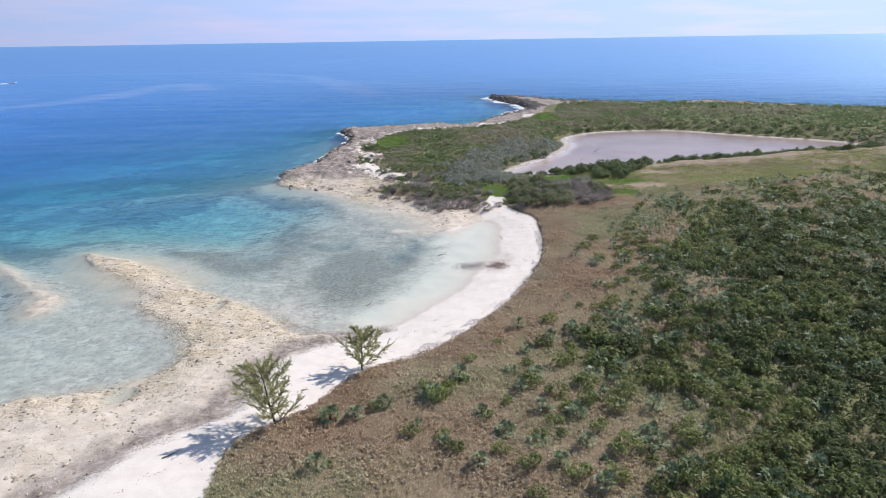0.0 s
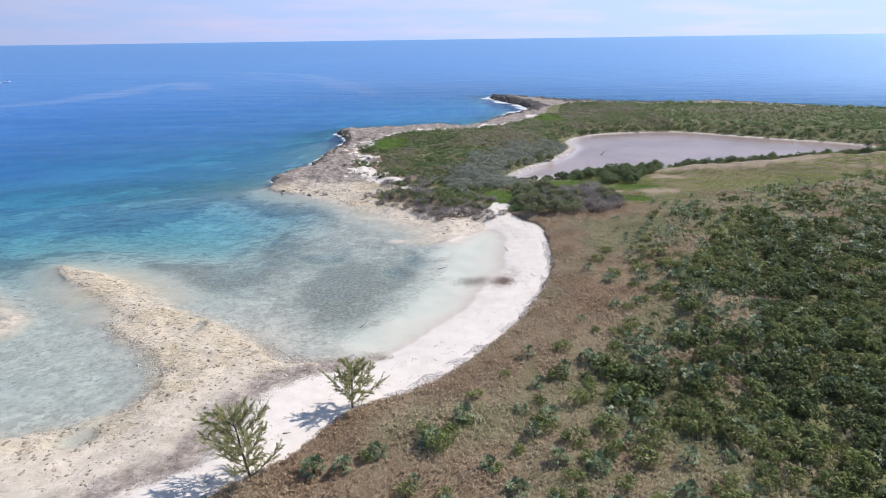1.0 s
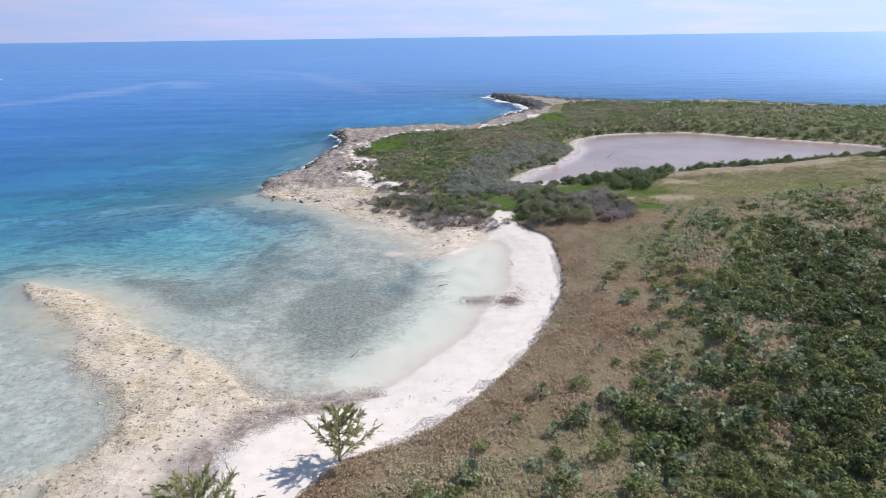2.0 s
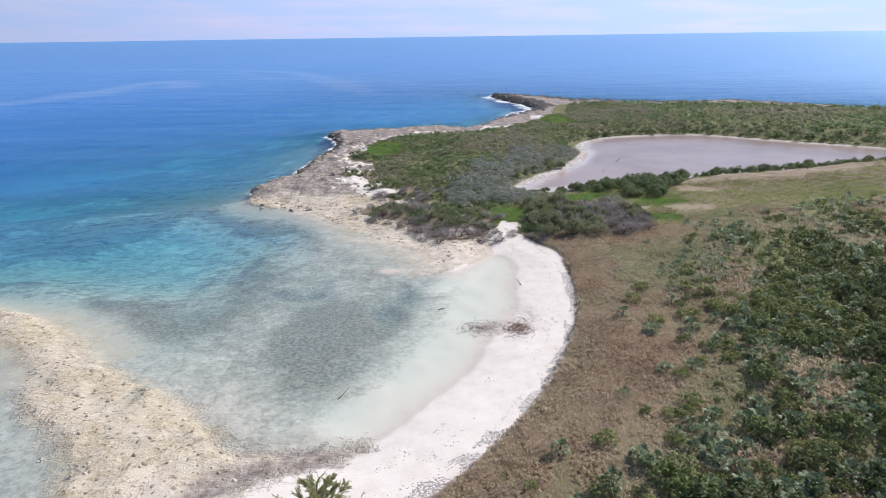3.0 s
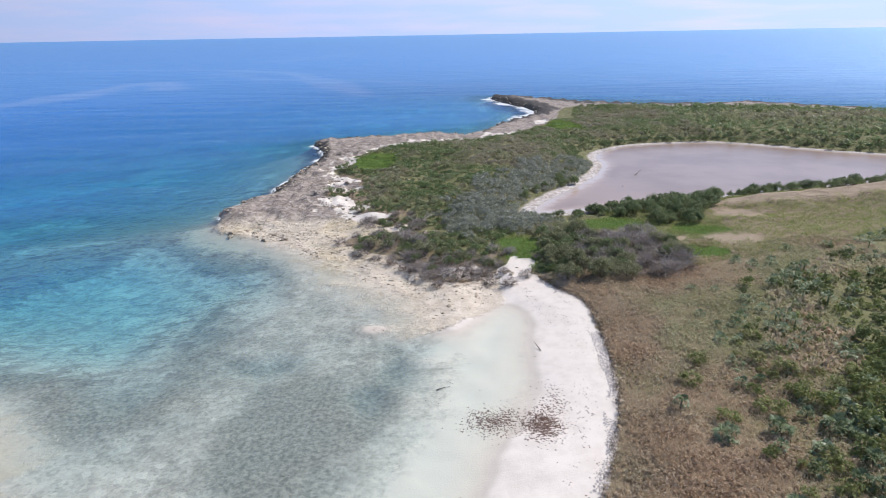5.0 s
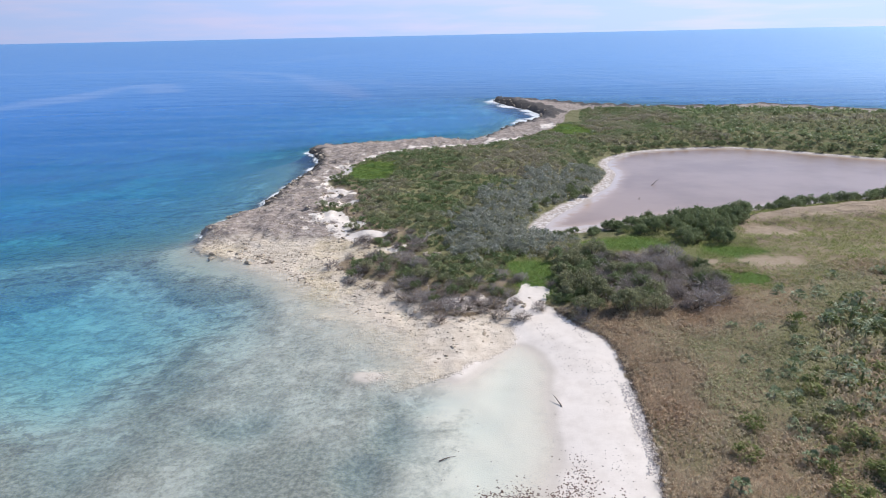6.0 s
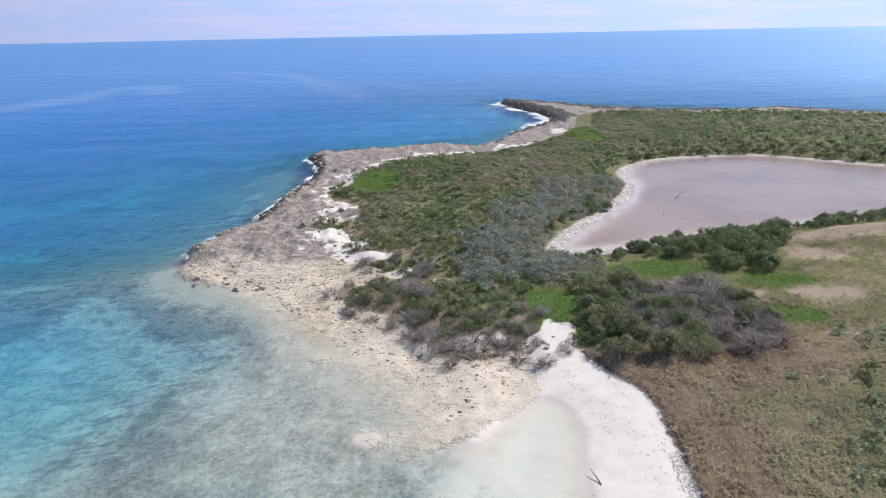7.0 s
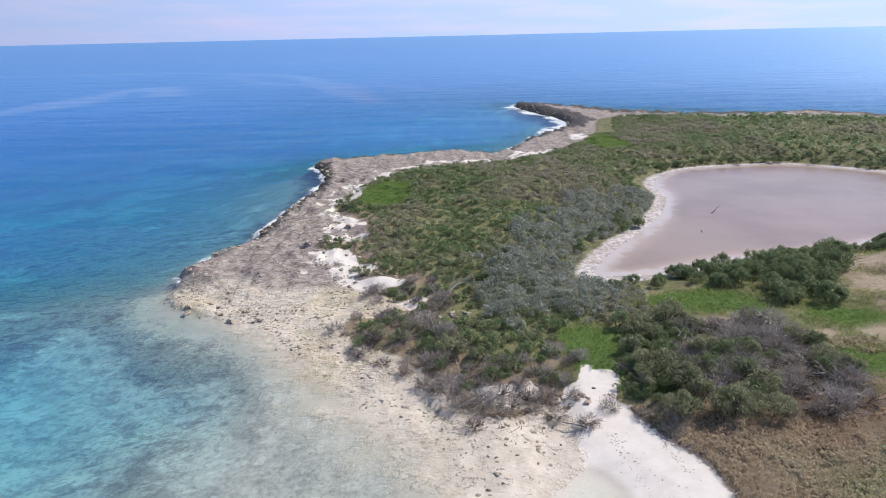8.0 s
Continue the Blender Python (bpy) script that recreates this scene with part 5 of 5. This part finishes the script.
# --- two young casuarinas where sand meets grass
def casuarina(x, y, z, tall, wide, seed, shift, stems):
    rng = np.random.default_rng(seed)
    thing = new("casuarina_tree")
    sprays, ways = [], []
    pts, rad = limb((0, 0, -0.2), (shift * 0.2, 0, 1), tall * 0.9, 0.085, rng, 7, 0, 0.06)
    part("trunk", mesh_of("trunk", *tube(pts, rad, 6), None, True), BARK, thing)
    for j in range(stems):
        u = 0.05 + 0.85 * (j + rng.uniform(0, 0.8)) / stems
        i = min(int(u * 7), 6)
        q = pts[i] + (pts[i + 1] - pts[i]) * (u * 7 - i)
        b = j * 2.4 + rng.uniform(-0.5, 0.5)
        reach = wide * (1.05 - 0.6 * u) * rng.uniform(0.75, 1.25)
        p2, r2 = limb(q, (math.cos(b) + 0.35 * shift, math.sin(b), 0.55 + 0.5 * u), reach, 0.028, rng, 6, -0.03, 0.10)
        pieces = [tube(p2, r2, 3)]
        for m in range(1, 7):
            for w in range(3):
                d0 = unit(p2[m] - p2[m - 1])
                p3, r3 = limb(p2[m], d0 + rng.normal(0, 0.45, 3) + np.array((0, 0, 0.15)), reach * rng.uniform(0.16, 0.34), 0.009, rng, 3, 0.02, 0.12)
                pieces.append(tube(p3, r3, 3))
                for n in range(24):
                    c = p3[rng.integers(0, 3)]
                    sprays.append(c + (p3[3] - p3[0]) * rng.uniform(0, 0.35) + rng.normal(0, 0.025, 3))
                    ways.append(unit(p3[3] - p3[0]) + rng.normal(0, 0.28, 3))
        part("branch", mesh_of("branch", *merge(pieces)), BARK, thing)
    # needle sprays: slim blades along the twigs
    p, d = np.array(sprays), unit(np.array(ways))
    n = len(p)
    side = unit(np.cross(d, rng.normal(0, 1, (n, 3)))) * 0.021
    ln = rng.uniform(0.12, 0.30, (n, 1))
    v = np.stack([p - side * 0.5, p + d * ln * 0.5 - side, p + d * ln + np.array((0, 0, -0.03)), p + d * ln * 0.5 + side], 1).reshape(-1, 3)
    part("crown", mesh_of("crown", v, np.arange(4 * n).reshape(-1, 4), dict(tone=np.repeat(rng.uniform(0.2, 0.8, n), 4))), PINE, thing)
    thing.matrix_basis = pose(x, y, z)
    tagged(thing, "young casuarina tree with feathery olive needles at the sand's edge", "tree", "casuarinas on the beach")


casuarina(-10.9, 36.6, 1.0, 5.2, 2.6, 5, -0.6, 26)
casuarina(-6.1, 44.0, 1.0, 3.7, 1.9, 9, 0.25, 18)

# ---------------------------------------------------------------- rocks, wrack, boat
def stone_mesh(name, rng, flat=0.55):
    """A broken, pitted stone with hard edges."""
    bm = bmesh.new()
    bmesh.ops.create_icosphere(bm, subdivisions=2, radius=0.5)
    off = Vector(rng.uniform(-50, 50, 3))
    for v in bm.verts:
        d = 0.8 + 0.6 * noise.noise(v.co * 2.4 + off) + 0.45 * noise.cell(v.co * 3.1 + off) * 0.5 + 0.25 * noise.noise(v.co * 7 + off)
        v.co = Vector((v.co.x * d, v.co.y * d * 0.75, v.co.z * d * flat))
        v.co.z = max(v.co.z, -0.16)
    return from_bm(name, bm)


def rocks(name, places, material, label, group, size, flat=0.55):
    meshes = [stone_mesh(name, RNG, flat) for k in range(5)]
    xs, ys = np.array([p[0] for p in places]), np.array([p[1] for p in places])
    zs = heights(xs, ys)["h"]
    for n, (x, y, z) in enumerate(zip(xs, ys, zs)):
        s = RNG.uniform(*size) * (1 + 0.6 * (RNG.uniform(0, 1) < 0.06))
        ob = part(name, meshes[n % 5], material)
        ob.matrix_basis = pose(x, y, z + 0.02 * s, RNG.uniform(-8, 8), RNG.uniform(-8, 8), RNG.uniform(0, 360)) @ Matrix.Scale(s, 4)
        tagged(ob, label, "rock", group)


cx, cy = jittered(-34, 32, 110, 286, 1.55, RNG)
ld = inside(cx, cy, LAND)
ok = (ld > -0.9) & (ld < 1.9 + 1.2 * fbm(cx, cy, 9, 2, 170)) & (inside(cx, cy, BEACH_EDGE_VEG) < -1) & (RNG.uniform(0, 1, len(cx)) < 0.8)
rocks("boulder", list(zip(cx[ok], cy[ok])), STONE, "pitted grey limestone boulder on the wave-cut shore", "boulders on the outer shore", (0.35, 1.15))
cx, cy = jittered(-20, 4, 94, 150, 1.5, RNG)
vd = inside(cx, cy, BEACH_EDGE_VEG)
ok = (vd < -0.5) & (vd > -5) & (RNG.uniform(0, 1, len(cx)) < 0.5)
rocks("rock_slab", list(zip(cx[ok], cy[ok])), TAN_STONE, "flat weathered tan limestone slab lying on pale sand", "slabs beside the scrub", (0.25, 0.65), 0.32)
spread = [(cx + RNG.uniform(-1, 1) * rx, cy + RNG.uniform(-1, 1) * ry) for cx, cy, rx, ry in POCKETS[4:12] for k in range(16)]
rocks("grey_slab", spread, STONE, "weathered dark grey limestone slab in white sand", "grey slabs in the sand pockets", (0.22, 0.8), 0.4)
rocks("limestone_block", [(0.9, 87.6), (-0.4, 90.3), (1.6, 90.3), (-7.2, 114.6), (-6.6, 113.8), (-15.8, 105.2), (-27.4, 120.4), (-16, 104.4), (-25.2, 57.6), (-24.6, 52.2), (-28.5, 59.6)],
      TAN_STONE, "weathered tan limestone block on the rock shelf", "blocks on the rock shelf", (0.35, 0.7), 0.38)

# loose rubble over the rock shelves
chunks = []
for k in range(4):
    a = np.linspace(0, 2 * np.pi, 7, endpoint=False)
    low = np.stack([0.5 * np.cos(a), 0.38 * np.sin(a), 0 * a], 1) * RNG.uniform(0.7, 1.25, (7, 1))
    top = low * RNG.uniform(0.45, 0.8, (7, 1)) + np.stack([0 * a, 0 * a, RNG.uniform(0.12, 0.26, 7)], 1)
    v = np.concatenate([low, top, [top.mean(0)]])
    f = np.array([t for j in range(7) for t in ((j, (j + 1) % 7, 7 + j), ((j + 1) % 7, 7 + (j + 1) % 7, 7 + j), (7 + j, 7 + (j + 1) % 7, 14))])
    cx, cy = jittered(-44, 8, 28, 150, 1.05, RNG)
    ok = (inside(cx, cy, SHELF) > 0.4) | ((inside(cx, cy, LAND) > -0.3) & (inside(cx, cy, BEACH_EDGE_VEG) < 0) & (cy > 86 + np.maximum(cx, 0) * 0.6) & (cx < 5))
    ok &= (inside(cx, cy, LAND) > -0.5) & (fbm(cx, cy, 4, 3, 140 + k) > -0.05)
    cx, cy = cx[ok], cy[ok]
    z = heights(cx, cy)["h"]
    chunks.append(scatter(v, f, np.stack([cx, cy, z - 0.01, 0.10 + 0.30 * RNG.uniform(0, 1, len(cx)) ** 3], 1), RNG, None, 0.1))
    # broken ledges: slabs crowded along the edges of the beds
    cx, cy = jittered(-44, 8, 28, 190, 0.72, RNG)
    ok = (inside(cx, cy, SHELF) > 0.2) | ((inside(cx, cy, BEACH_EDGE_VEG) < -0.4) & (cy > 85 + np.maximum(cx, 0) * 0.6) & (cx < 6.5))
    ok &= (inside(cx, cy, LAND) > 0.1)
    near_sea = 0.16 * smooth(6, 1, inside(cx[ok], cy[ok], LAND)) * smooth(106, 114, cy[ok])
    ok[ok] &= np.abs(fbm(cx[ok], cy[ok], 5, 4, 145)) < 0.030 + 0.04 * (fbm(cx[ok], cy[ok], 9, 2, 147) > 0.1) + near_sea
    cx, cy = cx[ok], cy[ok]
    z = heights(cx, cy)["h"]
    chunks.append(scatter(v, f, np.stack([cx, cy, z - 0.02, 0.16 + 0.42 * RNG.uniform(0, 1, len(cx)) ** 2], 1), RNG, None, 0.3, (0.3, 0.75)))
v, f, t = joined(chunks)
tagged(part("rubble", mesh_of("rubble", v, f, dict(tone=t)), PALE_STONE), "broken pale limestone rubble strewn over the rock shelf", "rubble", kind="stuff")

# seaweed: drift lines along the beach and two thick patches at the water's edge
def weed_bit(rng):
    n = 7
    a = np.linspace(0, 2 * np.pi, n, endpoint=False)
    r = rng.uniform(0.25, 0.6, n)
    ring = np.stack([r * np.cos(a), r * np.sin(a) * 0.6, np.zeros(n)], 1)
    v = np.concatenate([ring, [(0, 0, 0.14)]])
    return v, np.array([(k, (k + 1) % n, n) for k in range(n)])


line = rounded([(-20, 28), (-15.0, 34.0), (-10.5, 40.5), (-6.2, 45.8), (-1.2, 48.6), (2.3, 52.2), (5.6, 57.6), (8.6, 63.2), (11.0, 69.6), (12.0, 76), (12.3, 83), (11.2, 89), (11.2, 89), (12.3, 83),
                (12, 76), (11, 69.6), (8.6, 63.2), (5.6, 57.6), (2.3, 52.2), (-1.2, 48.6), (-6.2, 45.8), (-10.5, 40.5), (-15, 34)], 60)
pick = line[RNG.integers(0, len(line), 1500)] + RNG.normal(0, 0.16, (1500, 2))
line2 = pick - np.array((1.3, -0.5)) + RNG.normal(0, 0.35, pick.shape)
patch = np.concatenate([RNG.normal(0, 1, (2600, 2)) * (0.62, 0.95) + (6.6, 68.6), RNG.normal(0, 1, (2300, 2)) * (1.1, 0.85) + (3.7, 69.6), RNG.normal(0, 1, (420, 2)) * (0.45, 1.3) + (7.7, 71.6)])
line3 = pick - np.array((2.9, -1.1)) + RNG.normal(0, 0.22, pick.shape)
loose = np.stack([RNG.uniform(-16, 12, 900), RNG.uniform(30, 92, 900)], 1)
allp = np.concatenate([pick[fbm(pick[:, 0], pick[:, 1], 2.5, 2, 155) > -0.1], line2[fbm(line2[:, 0], line2[:, 1], 3, 2, 151) > 0.0], line3[fbm(line3[:, 0], line3[:, 1], 3, 2, 153) > 0.25], patch, loose])
at = heights(allp[:, 0], allp[:, 1])
ok = (at["veg"] < -0.1) & (at["h"] > -0.25) & (at["rock"] < 0.5)
allp, az = allp[ok], at["h"][ok]
kinds = RNG.integers(0, 4, len(allp))
sizes = (0.05 + 0.20 * RNG.uniform(0, 1, len(allp)) ** 2.2) * np.where(np.hypot(allp[:, 0] - 5.5, allp[:, 1] - 69.8) < 4.5, 0.9, 0.7)
chunks = []
for k in range(4):
    mk = kinds == k
    v, f = weed_bit(RNG)
    chunks.append(scatter(v, f, np.stack([allp[mk, 0], allp[mk, 1], az[mk] - 0.005, sizes[mk]], 1), RNG, None, 0.05))
v, f, t = joined(chunks)
tagged(part("seaweed_wrack", mesh_of("seaweed_wrack", v, f, dict(tone=t)), WRACK), "dried dark brown seaweed washed up along the beach", "seaweed", kind="stuff")

# a grey band of old seagrass against the grass edge
ex, ey = jittered(-16, 15, 28, 92, 0.11, RNG)
vd = inside(ex, ey, BEACH_EDGE_VEG)
band = 1.15 * np.clip(0.6 + 1.1 * fbm(ex, ey, 7, 3, 161), 0, 1.3)
ok = (vd < 0.15) & (vd > -band) & (fbm(ex, ey, 1.6, 3, 163) > -0.12) & (ex > -6)
ex, ey = ex[ok], ey[ok]
ez = heights(ex, ey)["h"]
chunks = []
for k in range(3):
    v, f = weed_bit(RNG)
    chunks.append(scatter(v, f, np.stack([ex, ey, ez - 0.005, RNG.uniform(0.12, 0.30, len(ex))], 1)[k::3], RNG, None, 0.15, (0.3, 1.0)))
v, f, t = joined(chunks)
tagged(part("seagrass_wrack", mesh_of("seagrass_wrack", v, f, dict(tone=t)), GREY_WRACK), "grey dried seagrass banked against the grass edge", "seaweed", kind="stuff")

# dark stems and litter along the edge of the grass
ex, ey = jittered(-13, 15, 58, 95, 0.17, RNG)
vd = inside(ex, ey, BEACH_EDGE_VEG) + 0.45 * fbm(ex, ey, 2, 3, 165)
ok = (vd > -0.12) & (vd < 0.30 * smooth(58, 76, ey)) & (ex > 2)
ex, ey = ex[ok], ey[ok]
ez = heights(ex, ey)["h"]
v, f = herb(RNG, 9, 0.30, 0.26)
v, f, t = scatter(v, f, np.stack([ex, ey, ez - 0.02, RNG.uniform(0.4, 0.9, len(ex))], 1), RNG)
tagged(part("dark_stems", mesh_of("dark_stems", v, f, dict(tone=t)), TWIG), "dark brown dead stems fringing the grass above the sand", "dead stems", kind="stuff")

# driftwood logs on the sand
for x, y, turn, ln in ((-7.0, 59.4, 60, 1.6), (7.9, 79.5, 95, 1.3), (-16.5, 33.4, 35, 1.2), (-9.5, 41.2, 30, 1.4), (0.2, 74.0, 20, 1.1)):
    rng = np.random.default_rng(int(abs(x) * 100))
    pts, rad = limb((-ln / 2, 0, 0.04), (1, 0, 0.0), ln, 0.045, rng, 6, 0, 0.09)
    v, f = tube(pts, rad, 6)
    ob = part("driftwood_log", mesh_of("driftwood_log", v, f, None, True), TWIG)
    z = float(heights(np.array([x]), np.array([y]))["h"][0])
    ob.matrix_basis = pose(x, y, z, 0, 0, turn)
    tagged(ob, "weathered brown driftwood log lying at the water's edge", "driftwood", "driftwood on the beach")


# broken sticks and litter where the scrub meets sand and rock
sx, sy = jittered(-13, 14, 88.5, 128, 0.42, RNG)
vd = inside(sx, sy, BEACH_EDGE_VEG)
ok = (vd > -2.2) & (vd < np.where(sy < 108, 4.5, 1.2)) & (RNG.uniform(0, 1, len(sx)) < np.where(sy < 110, 0.75, 0.3)) & (fbm(sx, sy, 4, 3, 181) > -0.2) & ~((sx > 5) & (vd < -0.5))
sx, sy = sx[ok], sy[ok]
sz = heights(sx, sy)["h"]
chunks = []
for k in range(5):
    pts, rad = limb((-0.5, 0, 0.03), (1, 0.2, 0.12), 1.0, 0.022, RNG, 3, 0.03, 0.25)
    v, f = tube(pts, rad, 3)
    chunks.append(scatter(v, f, np.stack([sx, sy, sz, RNG.uniform(0.4, 1.2, len(sx))], 1)[k::5], RNG, None, 0.0))
v, f, t = joined(chunks)
tagged(part("stick_litter", mesh_of("stick_litter", v, f, dict(tone=t)), TWIGGY), "grey and brown broken sticks littering sand and rock", "sticks", kind="stuff")


# a sunken branch in the pond
for x, y, turn, ln in ((35, 142, 20, 2.2), (29.6, 133.5, 70, 1.2)):
    rng = np.random.default_rng(int(x))
    pts, rad = limb((-ln / 2, 0, 0.02), (1, 0, 0.05), ln, 0.07, rng, 5, 0, 0.2)
    v, f = tube(pts, rad, 6)
    ob = part("pond_branch", mesh_of("pond_branch", v, f, None, True), TWIG)
    ob.matrix_basis = pose(x, y, 0.36, 0, 0, turn)
    tagged(ob, "dark waterlogged branch lying in the muddy pond", "driftwood", "branches in the pond")


# motor boat far out, with its wake
def motor_boat(x, y, turn):
    thing = new("motor_boat")
    bm = bmesh.new()
    rows = []
    for u in np.linspace(0, 1, 9):
        w = 1.15 * (1 - max(0, (u - 0.55) / 0.45) ** 2.2) + 0.02
        rows.append([bm.verts.new((u * 7 - 3.5, s * w * k, zz + 0.35 * u * u)) for s, k, zz in ((-1, 1, 0.85), (-1, 0.8, 0.1), (0, 0, -0.25), (1, 0.8, 0.1), (1, 1, 0.85))])
    for a, b in zip(rows, rows[1:]):
        for k in range(4):
            bm.faces.new((a[k], b[k], b[k + 1], a[k + 1]))
        bm.faces.new((a[4], b[4], b[0], a[0]))
    bm.faces.new(rows[0])
    part("hull", from_bm("hull", bm), HULL, thing)
    bm = bmesh.new()
    bmesh.ops.create_cube(bm, size=1)
    bmesh.ops.scale(bm, vec=(1.6, 1.3, 0.6), verts=bm.verts)
    bmesh.ops.translate(bm, vec=(0.2, 0, 1.2), verts=bm.verts)
    bmesh.ops.bevel(bm, geom=list(bm.edges), offset=0.15, segments=2, affect="EDGES")
    part("console", from_bm("console", bm), GLASS_DARK, thing)
    bm = bmesh.new()
    bmesh.ops.create_cube(bm, size=1)
    bmesh.ops.scale(bm, vec=(0.5, 0.45, 1.0), verts=bm.verts)
    bmesh.ops.translate(bm, vec=(-3.7, 0, 0.9), verts=bm.verts)
    bmesh.ops.bevel(bm, geom=list(bm.edges), offset=0.1, segments=2, affect="EDGES")
    part("outboard", from_bm("outboard", bm), GLASS_DARK, thing)
    thing.matrix_basis = pose(x, y, 0.1, 0, 0, turn) @ Matrix.Scale(0.62, 4)
    tagged(thing, "small white motor boat crossing the open sea", "boat")
    xs = np.linspace(-45, -3.2, 22)
    wv = []
    for k, u in enumerate(xs):
        w = 0.6 + 0.012 * (-u) + 0.25 * math.sin(k * 1.7)
        wv += [(u, -w - 0.8, 0.0), (u, -w * 0.4, 0.3 + 0.12 * math.sin(k * 2.3)), (u, w * 0.4, 0.3 + 0.12 * math.cos(k * 1.9)), (u, w + 0.8, 0.0)]
    wf = [(4 * k + j, 4 * k + 4 + j, 4 * k + 5 + j, 4 * k + 1 + j) for k in range(21) for j in range(3)]
    ob = part("wake", mesh_of("wake", np.array(wv), np.array(wf)), FOAM)
    ob.matrix_basis = pose(x, y, 0.06, 0, 0, turn)
    tagged(ob, "white foam trail behind the boat", "water", kind="structure")


motor_boat(-281, 436, 55)
